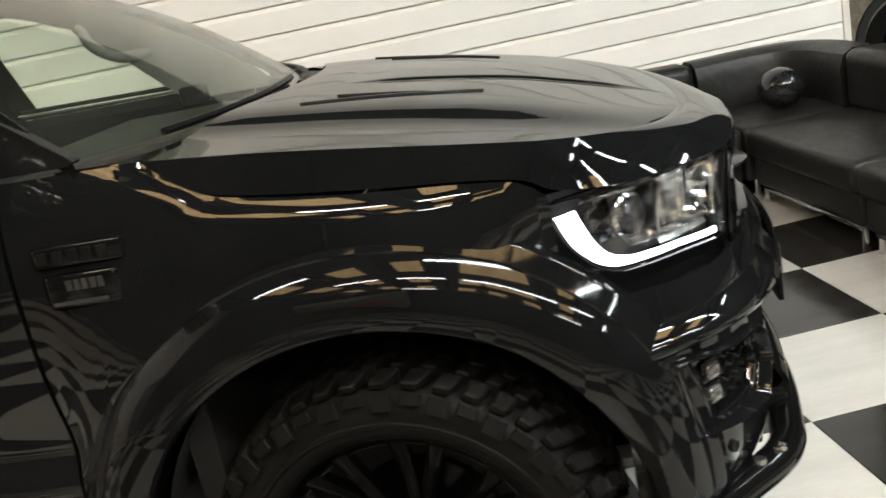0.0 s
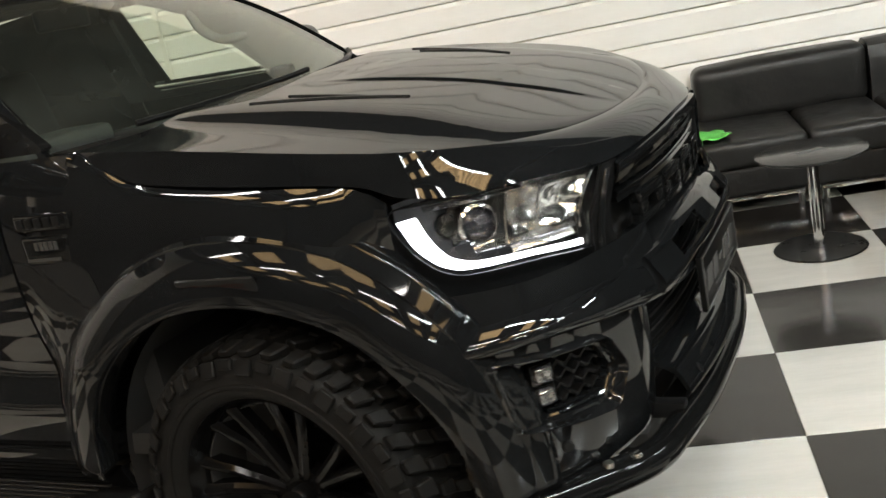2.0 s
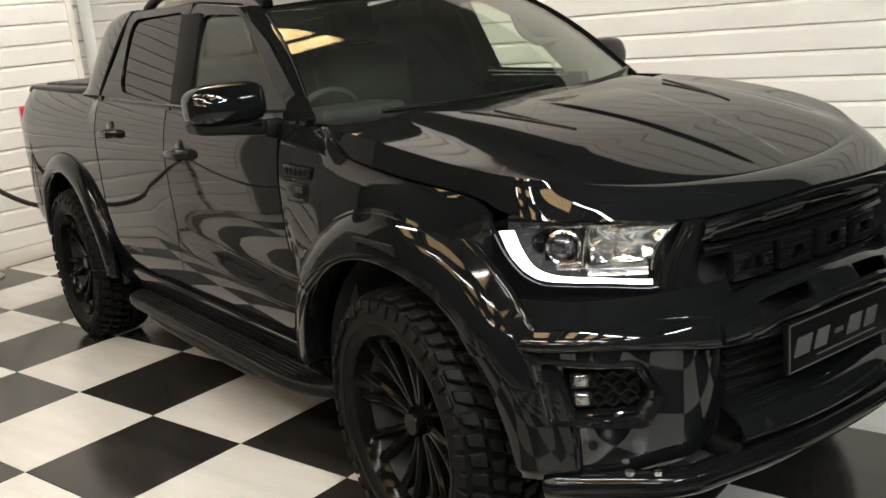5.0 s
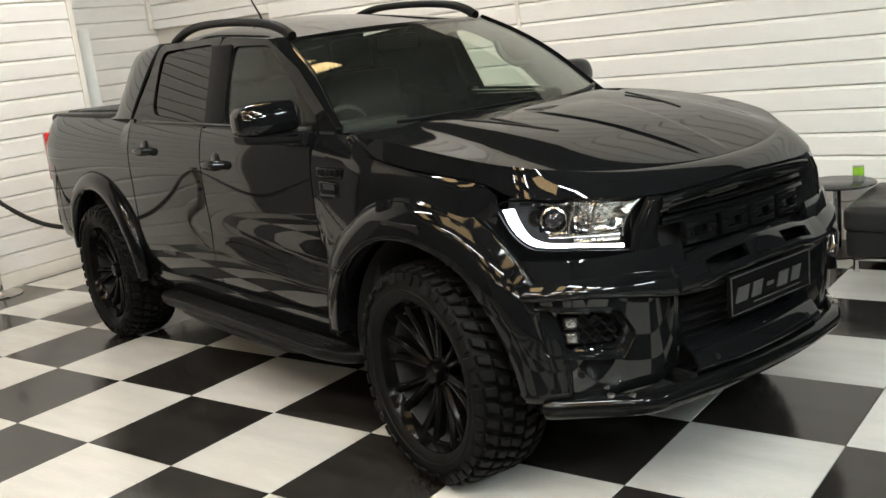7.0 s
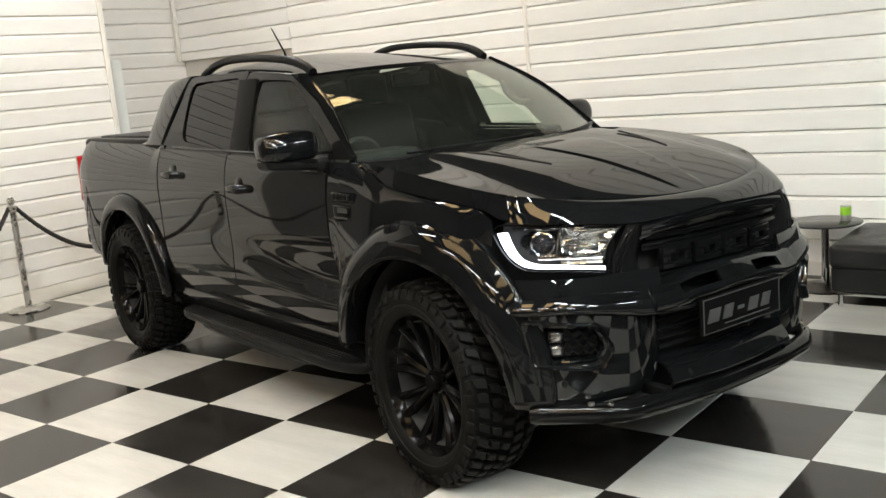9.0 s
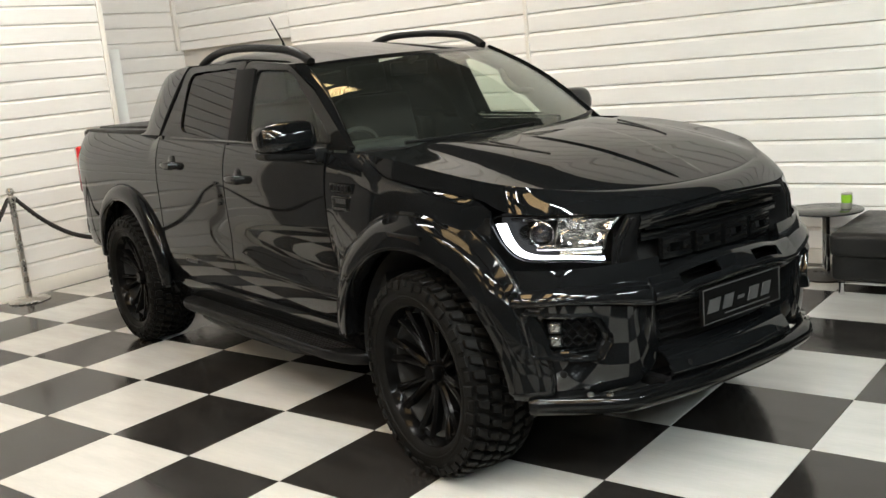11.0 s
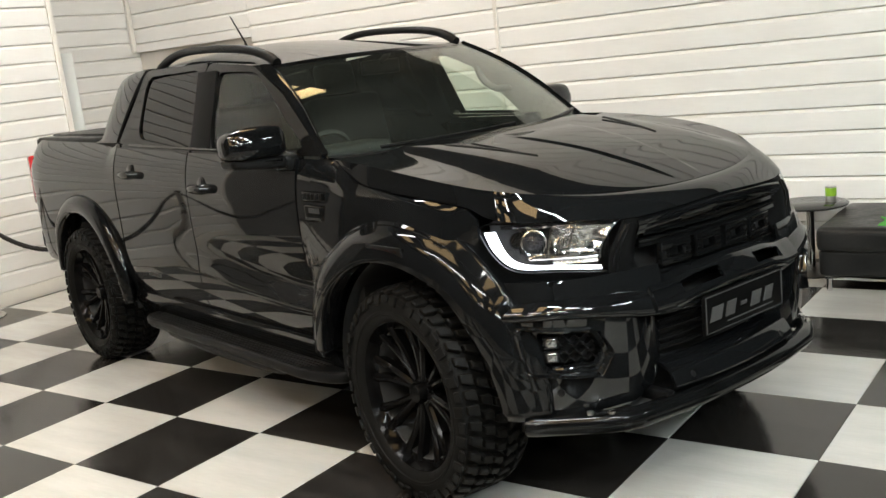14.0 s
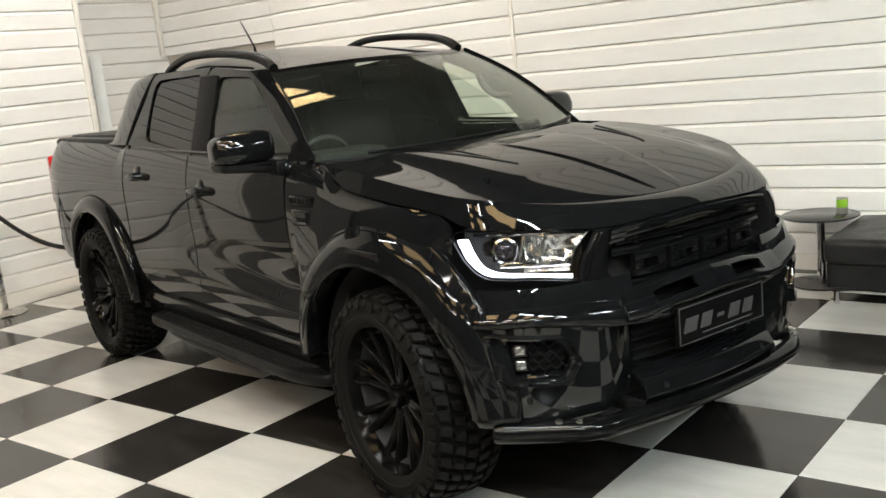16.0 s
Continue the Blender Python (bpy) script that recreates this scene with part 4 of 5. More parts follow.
# tubular bar under the bumper
bar_half = [(0.54, -0.85, 0.405), (0.57, -0.83, 0.405), (0.66, -0.730, 0.402), (0.735, -0.645, 0.40), (0.775, -0.575, 0.398), (0.795, -0.49, 0.398), (0.83, -0.20, 0.398)]
bar_pts = bar_half + [(x, -y, z) for x, y, z in bar_half[::-1]]
bar = part("bumper_bar", tube(smooth_line(bar_pts, 70), [0.026] + [0.039] * 68 + [0.026], 14), GRILLE_BLACK, truck, "black tubular lower bumper bar")
for s in (-1, 1):
    part("bar_bracket", boxed(0.70, 0.815, s * 0.40 - 0.02, s * 0.40 + 0.02, 0.41, 0.45, 0.006), PLASTIC, bar)
    for k in (0, 1):
        part("bracket_bolt", lathe(((0.0, 0.012), (0.012, 0.010), (0.014, 0.0)), 8, "Z"), STEEL, bar, m=pose(0.70 + 0.05 * k, s * (0.70 - 0.05 * k), 0.434))
part("skid_plate", boxed(0.25, 0.74, -0.5, 0.5, 0.37, 0.41, 0.01), LINER, truck)

# cab: pillars, roof, glass
def glasshouse(z):
    return soft(z, ((1.30, 0.865), (1.45, 0.815), (1.60, 0.754), (1.70, 0.704), (1.745, 0.672)))


def house(s, z, out=0.0):
    """Side of the cab: the passenger side leans in a little more."""
    return s * (glasshouse(z) + out - (0.055 if s > 0 else 0.0))


def round_poly(pts, r, n=5):
    out = []
    for i, p in enumerate(pts):
        a, b, c = Vector(pts[i - 1]), Vector(p), Vector(pts[(i + 1) % len(pts)])
        d1, d2 = (a - b), (c - b)
        k = min(r, d1.length * 0.45, d2.length * 0.45)
        s0, s1 = b + d1.normalized() * k, b + d2.normalized() * k
        for j in range(n):
            t = j / (n - 1)
            out.append((1 - t) ** 2 * s0 + 2 * t * (1 - t) * b + t * t * s1)
    return out


def side_frame(name, outer, inner, s, material, parent, label=""):
    """A frame on the glasshouse between two outlines with the same corners."""
    a, b = round_poly(outer, 0.035, 6), round_poly(inner, 0.075, 6)
    bm = bmesh.new()
    n = len(a)
    lay = []
    for pts, out in ((a, 0.004), (b, 0.004), (b, -0.03), (a, -0.03)):
        lay.append([bm.verts.new((p.x, house(s, p.y, out), p.y)) for p in pts])
    for k in range(4):
        for i in range(n):
            j = (i + 1) % n
            bm.faces.new((lay[k][i], lay[k][j], lay[(k + 1) % 4][j], lay[(k + 1) % 4][i]))
    return part(name, bm, material, parent, label)


def side_pane(name, pts, s, material, parent, label=""):
    ring = round_poly(pts, 0.06)
    zs = [p.y for p in ring]
    lo, hi = min(zs) + 0.0015, max(zs) - 0.0015

    def span(z):
        xs = []
        for p, q in zip(ring, ring[1:] + ring[:1]):
            if (p.y - z) * (q.y - z) < 0:
                xs.append(p.x + (q.x - p.x) * (z - p.y) / (q.y - p.y))
        return min(xs) - 0.006, max(xs) + 0.006

    def f(t, u):
        z = lo + (hi - lo) * t
        a, b = span(z)
        return (a + (b - a) * u, house(s, z, -0.008), z)
    ob = sheet(name, f, steps(0, 1, 16), steps(0, 1, 10), material, parent, 0.004, (-1.6, 0, 1.0), label)
    return ob


FW_OUT = {-1: [(-1.672, 1.31), (-1.672, 1.738), (-1.205, 1.702), (-0.875, 1.565), (-0.48, 1.31)],
          1: [(-1.672, 1.27), (-1.672, 1.738), (-1.225, 1.702), (-0.915, 1.565), (-0.54, 1.27)]}
FW_IN = {-1: [(-1.465, 1.318), (-1.545, 1.690), (-1.155, 1.672), (-0.81, 1.458), (-0.62, 1.335)],
         1: [(-1.54, 1.302), (-1.55, 1.655), (-1.25, 1.655), (-0.95, 1.525), (-0.61, 1.302)]}
RW_OUT = [(-2.60, 1.335), (-2.42, 1.742), (-1.682, 1.742), (-1.682, 1.31)]
RW_IN = [(-2.335, 1.385), (-2.365, 1.706), (-1.738, 1.712), (-1.680, 1.328)]
for s in (-1, 1):
    side_frame("front_door_frame", FW_OUT[s], FW_IN[s], s, FRAME_GLOSS, truck)
    side_frame("rear_door_frame", RW_OUT, RW_IN, s, FRAME_GLOSS, truck)
    side_pane("front_side_window", FW_IN[s], s, CLEAR_GLASS, truck, "lightly tinted side window")
    side_pane("rear_side_window", RW_IN, s, DARK_GLASS, truck, "dark privacy side window")
    part("belt_strip", tube([(x, house(s, 1.335, 0.006), belt(x) + 0.012) for x in steps(-2.42, -0.72, 12)], 0.008, 8), BELT, truck)
    bm = boxed(-1.672, -1.472, -0.004, 0.004, 0, 0.40, 0.002)
    for v in bm.verts:
        v.co.x -= 0.17 * v.co.z
    part("b_pillar_cover", bm, FRAME, truck, m=pose(0, s * 0.863, 1.325, s * 21.5))


def header(u):
    """Front edge of the roof, where the windscreen ends; the driver's side sits a little lower."""
    a = abs(u)
    return Vector((-1.02 - (0.12 if u < 0 else 0.17) * a ** 2.2, (0.655 if u < 0 else 0.620) * u, 1.715 - (0.024 if u < 0 else -0.002) * a * a))


def screen_pt(t, u):
    """Windscreen: t 0 at the foot, 1 at the head; u across."""
    a = abs(u)
    foot = Vector((-0.27 - (0.25 if u < 0 else 0.27) * a ** 2.2, (0.842 if u < 0 else 0.790) * u, 1.290 + 0.012 * a * a))
    head = header(u)
    p = foot.lerp(head, t)
    p.z += 0.035 * math.sin(math.pi * t)
    p.x += 0.02 * math.sin(math.pi * t)
    return p


ws = sheet("windscreen", screen_pt, steps(0.03, 0.965, 12), steps(-0.975, 0.975, 25), SCREEN_GLASS, truck, 0.005, (-1.6, 0, 0.8), "slightly green windscreen")
ws.visible_shadow = False
for s in (-1, 1):
    def pillar_pt(t, k, s=s):
        edge = Vector(screen_pt(t, s * (0.978 + 0.022 * k)))
        back = Vector((-0.50 - 0.665 * t - (0.045 if s > 0 else 0.0), house(s, 1.31 + 0.39 * t), 1.31 + 0.392 * t))
        round_off = 0.010 * math.sin(math.pi * k)
        return edge.lerp(back, max(0, (k - 0.5) * 2) * 0.9) + Vector((round_off * 0.6, s * round_off, round_off * 0.8))
    sheet("a_pillar", pillar_pt, steps(-0.02, 1.0, 16), steps(0, 1, 11), PAINT, truck, 0.02, (-1.6, 0, 0.9))
sheet("screen_band", lambda t, u: screen_pt(0.955 + 0.045 * t, u) + Vector((0, 0, 0.001)), steps(0, 1, 3), steps(-1, 1, 25), GRILLE_BLACK, truck, 0.008, (-1.6, 0, 0.9))
cowl = sheet("cowl", lambda t, u: Vector((-0.17 - 0.25 * abs(u) ** 2.2 - 0.16 * t, 0.785 * u, 1.290 + 0.004 * t)), steps(0, 1, 4), steps(-1, 1, 25), PLASTIC, truck, 0.02, (-0.5, 0, 0.8), "matt black scuttle panel")
for yy, tt in ((-0.55, 0.12), (0.05, 0.08)):
    a = [Vector(screen_pt(0.02 + tt * k / 8 * 0.3, (yy + 0.62 * k / 8) / 0.74)) + Vector((0.008, 0, 0.012)) for k in range(9)]
    part("wiper", tube(a, 0.009, 6), PLASTIC, cowl, "black wiper arm")


def roof_pt(t, u):
    a = abs(u)
    e = header(u)
    rise = 0.107 * (1 - (1 - min(1, t / 0.70)) ** 1.25) - 0.03 * max(0, (t - 0.70) / 0.30) ** 2
    x, z = e.x + (-2.42 - e.x) * t, e.z + rise * (1 - 0.45 * a * a)
    w = (0.657 if u < 0 else 0.622) + 0.010 * min(1, t * 4)
    z -= 0.02 * max(0, a - 0.9) / 0.1 * min(1, t * 5)
    return (x, w * u, z)


roof = sheet("roof", roof_pt, steps(0, 1, 26), steps(-1, 1, 31), PAINT, truck, 0.02, (-1.8, 0, 1.0))
for s in (-1, 1):
    pts = [Vector(roof_pt(t, s * 0.93)) for t in (0.02, 0.07, 0.16, 0.3, 0.5, 0.7, 0.82, 0.9, 0.96)]
    lift = (0.004, 0.034, 0.060, 0.070, 0.068, 0.058, 0.046, 0.028, 0.004)
    line = smooth_line([p + Vector((0, 0, h)) for p, h in zip(pts, lift)], 40)
    rail = part("roof_rail", tube(line, [0.026 - 0.006 * math.sin(math.pi * i / 39) for i in range(40)], 10), PLASTIC, truck, "black roof rail standing clear of the roof")
part("antenna", tube([(-2.44, 0, 1.80), (-2.46, 0, 1.86), (-2.60, 0, 2.02)], [0.016, 0.006, 0.003], 8), PLASTIC, truck, "short black whip antenna")

# inside: passenger pillar trim and its grab handle
for s in (1,):
    outline = ((-1.40, 1.70), (-1.36, 1.655), (-1.269, 1.622), (-1.21, 1.593), (-1.146, 1.571), (-0.928, 1.447), (-0.883, 1.418), (-0.873, 1.364), (-0.872, 1.270), (-0.54, 1.270), (-0.60, 1.335), (-0.74, 1.44), (-0.89, 1.545), (-1.05, 1.635), (-1.20, 1.70))
    bm = bmesh.new()
    lay = [[bm.verts.new((x, house(s, z, -o), z)) for x, z in outline] for o in (0.022, 0.034)]
    bm.faces.new(lay[0])
    bm.faces.new(lay[1][::-1])
    for i in range(len(outline)):
        j = (i + 1) % len(outline)
        bm.faces.new((lay[0][i], lay[0][j], lay[1][j], lay[1][i]))
    bmesh.ops.triangulate(bm, faces=[f for f in bm.faces if len(f.verts) > 4])
    pillar = part("pillar_trim", bm, TRIM_GREY, truck, "pale grey inner pillar trim", smooth=False)
    loop = ((-1.150, 1.580, 0.030), (-1.132, 1.556, 0.045), (-1.124, 1.522, 0.050), (-1.090, 1.484, 0.052), (-1.035, 1.457, 0.052), (-0.985, 1.458, 0.047), (-0.935, 1.462, 0.030))
    part("grab_handle", tube(smooth_line([(x, house(s, z, -o), z) for x, z, o in loop], 26), 0.019, 10), TRIM_GREY, pillar, "grab handle on the pillar")

# cab back, floor and inside
bmk = bmesh.new()
box(bmk, -2.60, -2.56, -0.86, 0.86, 0.5, 1.36)
box(bmk, -2.46, -2.42, -0.60, 0.58, 1.70, 1.732)
for s in (-1, 1):
    box(bmk, -2.54, -2.46, *sorted((s * 0.58, s * 0.66)), 1.34, 1.72)
part("cab_back", bmk, PAINT, truck)
rg = part("rear_window", boxed(-2.52, -2.51, -0.64, 0.64, 1.36, 1.70, 0.002), DARK_GLASS, truck, "dark rear cab window")
part("cab_floor", boxed(-2.56, -0.45, -0.84, 0.84, 0.50, 0.56), LINER, truck)
part("bulkhead", boxed(-0.46, -0.40, -0.80, 0.80, 0.5, 1.25), LINER, truck)
dash = part("dashboard", boxed(-1.12, -0.48, -0.78, 0.78, 0.95, 1.245, 0.05, 3), CABIN, truck, "charcoal dashboard")
part("dash_hood", boxed(-1.12, -0.9, -0.56, -0.16, 1.22, 1.30, 0.035, 3), CABIN, dash)
part("steering_wheel", lathe(((0.175, -0.014), (0.19, 0.0), (0.175, 0.014), (0.16, 0.0)), 40, "X", True), CABIN, truck, "dark steering wheel", pose(-1.22, -0.37, 1.19, 0, 22, 0))
part("wheel_hub", boxed(-0.03, 0.02, -0.08, 0.08, -0.06, 0.06, 0.02, 3), CABIN, truck, m=pose(-1.21, -0.37, 1.19, 0, 22, 0))
part("wheel_spoke", boxed(-0.012, 0.008, -0.165, 0.165, -0.02, 0.02, 0.008), CABIN, truck, m=pose(-1.21, -0.37, 1.19, 0, 22, 0))
part("headlining", boxed(-2.38, -1.45, -0.56, 0.54, 1.705, 1.722, 0.004), HEADLINER, truck)
mirror_stem = part("interior_mirror", boxed(-1.16, -1.13, -0.12, 0.12, 1.60, 1.67, 0.015, 3), PLASTIC, truck, "black interior mirror")
part("mirror_stem", tube(((-1.065, 0, 1.697), (-1.14, 0, 1.66)), 0.014, 8), CABIN, mirror_stem)
part("mirror_glass", boxed(-1.164, -1.161, -0.105, 0.105, 1.61, 1.66, 0.001), CHROME, mirror_stem)


def seat(x, y, w, name="front_seat"):
    b = part(name, boxed(x, x + 0.50, y - w / 2, y + w / 2, 0.78, 0.95, 0.05, 3), SEAT, truck, "dark cloth seat")
    part("backrest", boxed(-0.08, 0.08, -w / 2, w / 2, 0.0, 0.62, 0.05, 3), SEAT, b, m=pose(x + 0.04, y, 0.88, 0, -14))
    for hy in ((0,) if w < 0.8 else (-0.4, 0.4)):
        part("headrest", boxed(-0.05, 0.05, -0.13, 0.13, 0.0, 0.18, 0.04, 3), SEAT, b, m=pose(x - 0.12, y + hy, 1.50, 0, -10))


seat(-1.95, -0.37, 0.52)
seat(-1.95, 0.37, 0.52)
seat(-2.46, 0, 1.35, "rear_bench")

# door mirrors, handles, vents
for s in (-1, 1):
    bm = bmesh.new()
    bmesh.ops.create_uvsphere(bm, u_segments=40, v_segments=28, radius=1.0)
    for v in bm.verts:
        c = [math.copysign(abs(k) ** e, k) for k, e in zip(v.co, (0.50, 0.36, 0.50))]
        o = max(0.0, c[1] * s)
        v.co = Vector((c[0] * 0.074 - 0.030 * o * o - 0.016 * max(0.0, c[2]) * (c[0] > 0), c[1] * 0.134, c[2] * 0.066 - 0.018 * o * o * (1 if c[2] > 0 else 0.2)))
    mir = part("door_mirror", bm, PAINT, truck, "large gloss black door mirror", pose(*((-0.735, -1.040) if s < 0 else (-0.845, 0.935)), 1.386, 0, 0, s * 4))
    bm = boxed(-0.070, 0.060, -0.122, 0.122, -0.115, -0.0625, 0.022, 4)
    for v in bm.verts:
        o = v.co.y * s
        v.co.x -= 0.028 * max(0.0, o / 0.125) ** 2
        if v.co.z < -0.08:
            v.co.z += 0.022 * max(0.0, (o + 0.05) / 0.17)
    part("mirror_base", bm, PLASTIC, mir, "satin black lower mirror shell")
    part("mirror_arm", boxed(-0.055, 0.045, *sorted((-s * 0.121, -s * 0.200)), -0.130, -0.066, 0.018, 3), PLASTIC, mir)
    part("mirror_lens", boxed(-0.081, -0.074, -0.10, 0.10, -0.045, 0.045, 0.003), CHROME, mir)
    for hx, hz in ((-1.51, 1.15), (-2.37, 1.195)):
        y = flank(hx, hz)
        hd = part("door_handle", tube([(hx - 0.075, s * (y - 0.01), hz), (hx - 0.062, s * (y + 0.026), hz + 0.002), (hx, s * (y + 0.038), hz + 0.004), (hx + 0.060, s * (y + 0.032), hz + 0.002), (hx + 0.075, s * (y - 0.01), hz)], [0.014, 0.021, 0.023, 0.024, 0.018], 14), PAINT_ARCH, truck, "gloss black door handle")
        part("handle_cup", lathe(((0.0, 0.002), (0.05, 0.001), (0.058, -0.004)), 24, "Y"), PAINT_ARCH, hd, m=pose(hx + 0.005, s * y, hz, 0, 0, 180 if s < 0 else 0))
    # side vent badge on the wing
    bd = part("wing_vent", boxed(0.0, 0.18, -0.006, 0.008, -0.022, 0.022, 0.010, 3), GRILLE_BLACK, truck, "black slatted wing vent", pose(-0.60, s * 0.918, 1.155))
    for k in range(5):
        part("vent_slot", boxed(0.012 + 0.030 * k, 0.032 + 0.030 * k, -0.010 if s < 0 else 0.006, -0.003 if s < 0 else 0.012, -0.012, 0.012, 0.003), FRAME, bd)
    tg = part("wing_badge", boxed(0.0, 0.15, -0.008, 0.008, -0.045, 0.025, 0.012, 3), GRILLE_BLACK, truck, "black wing badge with silver marks", pose(-0.59, s * 0.920, 1.097))
    for k in range(5):
        part("badge_mark", boxed(0.045 + 0.016 * k, 0.056 + 0.016 * k, -0.011 if s < 0 else 0.007, -0.007 if s < 0 else 0.011, -0.008, 0.012), BADGE_GREY, tg)
    part("badge_line", boxed(0.01, 0.12, -0.011 if s < 0 else 0.007, -0.007 if s < 0 else 0.011, -0.035, -0.028), BADGE_GREY, tg)
    # running board
    plan = round_poly([(-2.46, 0.78), (-2.43, 0.925), (-2.34, 0.958), (-0.73, 0.966), (-0.60, 0.940), (-0.525, 0.895), (-0.505, 0.78)], 0.06, 5)
    bm = bmesh.new()
    lay = []
    for z, inset in ((0.342, 0.030), (0.350, 0.012), (0.362, 0.002), (0.384, 0.0), (0.394, 0.004), (0.399, 0.013), (0.396, 0.022)):
        lay.append([bm.verts.new((q.x * (1 - inset * 0.4) - inset * 0.6, s * (q.y - inset * (1 if q.y > 0.79 else 0)), z)) for q in plan])
    n = len(plan)
    for lo, hi in zip(lay, lay[1:]):
        for i in range(n):
            bm.faces.new((lo[i], lo[(i + 1) % n], hi[(i + 1) % n], hi[i]))
    bm.faces.new(lay[0])
    bm.faces.new(lay[-1])
    bmesh.ops.recalc_face_normals(bm, faces=bm.faces[:])
    rb = part("running_board", bm, PLASTIC, truck, "ribbed black running board")
    for k in range(6):
        part("tread_rib", boxed(-2.36 + 0.008 * k, -0.62 - 0.026 * k, s * (0.822 + 0.022 * k) - 0.006, s * (0.822 + 0.022 * k) + 0.006, 0.3965, 0.4025, 0.002, 1), PLASTIC, rb)
    part("board_skirt", tube([(-2.1, s * 0.93, 0.350), (-1.9, s * 0.935, 0.338), (-1.5, s * 0.938, 0.332), (-1.05, s * 0.935, 0.338), (-0.9, s * 0.925, 0.352)], 0.022, 8), PLASTIC, rb)
    for bx in (-2.2, -1.5, -0.85):
        part("board_bracket", boxed(bx - 0.03, bx + 0.03, *sorted((s * 0.60, s * 0.86)), 0.312, 0.3415, 0.006), LINER, rb)
    marker = part("marker_recess", boxed(-0.105, 0.105, -0.006, 0.0035, -0.022, 0.020, 0.006), PLASTIC, truck, "black recessed marker housing", pose(-0.005, s * 0.970, 0.988, -s * 21))
    part("side_marker", boxed(-0.082, 0.082, *sorted((s * 0.0, s * 0.006)), -0.013, 0.011, 0.003), AMBER, marker, "dark amber side marker in the arch")

# small lettering strip low on the rear doors, shown as plain marks
for s in (-1, 1):
    for k in range(5):
        x = -2.33 + 0.034 * k
        part("door_mark", boxed(x, x + 0.024, -0.0025, 0.0025, -0.010, 0.010, 0.001, 1), BADGE_GREY, truck, m=pose(0, s * (flank(x, 0.645) + 0.001), 0.645))

# load bed
bed = part("bed_floor", boxed(-4.24, -2.62, -0.80, 0.80, 0.78, 0.84), LINER, truck)
for s in (-1, 1):
    bm = boxed(-4.225, -2.64, *sorted((s * 0.70, s * 0.806)), 1.35, 1.388, 0.014, 3)
    for v in bm.verts:
        v.co.y *= 1 - 0.055 * (-2.64 - v.co.x) / 1.6
    part("bed_rail", bm, PLASTIC, truck, "black bed side cap")
part("bed_cover", boxed(-4.22, -2.66, -0.66, 0.66, 1.368, 1.40, 0.012), PLASTIC, truck, "black load bed cover")
tg = part("tailgate", boxed(-4.30, -4.24, -0.76, 0.76, 0.72, 1.38, 0.025, 3), PAINT, truck)
part("tailgate_handle", boxed(-4.312, -4.298, -0.12, 0.12, 1.15, 1.21, 0.005), PLASTIC, tg)
for s in (-1, 1):
    part("tail_lamp", boxed(-4.315, -4.235, *sorted((s * 0.745, s * 0.846)), 0.93, 1.27, 0.02, 3), RED_GLASS, truck, "red tail lamp")
part("rear_bumper", boxed(-4.37, -4.26, -0.82, 0.82, 0.60, 0.74, 0.035, 3), PLASTIC, truck)
part("chassis", boxed(-4.25, 0.6, -0.42, 0.42, 0.40, 0.50), LINER, truck)
part("tow_step", boxed(-4.40, -4.24, -0.3, 0.3, 0.46, 0.57, 0.02), PLASTIC, truck)

# sports bar sails behind the cab
SAIL = smooth_line([(-3.03, 1.362, 0), (-2.95, 1.374, 0), (-2.918, 1.400, 0), (-2.893, 1.462, 0), (-2.865, 1.529, 0), (-2.845, 1.605, 0), (-2.828, 1.665, 0), (-2.785, 1.712, 0), (-2.68, 1.740, 0), (-2.52, 1.750, 0)], 30)
for s in (-1, 1):
    def sail_pt(t, k, s=s):
        r = SAIL[round(t * 29)]
        fx = -2.618 + (1.0 * (r.y - 1.362) / 0.386) * 0.178
        x = r.x + (fx - r.x) * k
        return (x, house(s, r.y, 0.002 - 0.03 * (1 - k) ** 3), r.y)
    sheet("sports_bar", sail_pt, steps(0, 1, 30), steps(0, 1, 8), PAINT, truck, 0.09, (-2.8, 0, 1.2), "gloss black sports bar sail")

    # black strip laid where the open gap behind the cab is dark
    def gap_strip_pt(t, k, s=s):
        z = 1.366 + 0.376 * t
        return (-2.636 + 0.178 * t + 0.026 * k, house(s, z, 0.0065 - 0.004 * abs(2 * k - 1)), z)
    sheet("sail_seal", gap_strip_pt, steps(0, 1, 12), steps(0, 1, 5), FRAME, truck, 0.01, (-2.5, 0, 1.2), "matt black strip in place of the shaded gap")


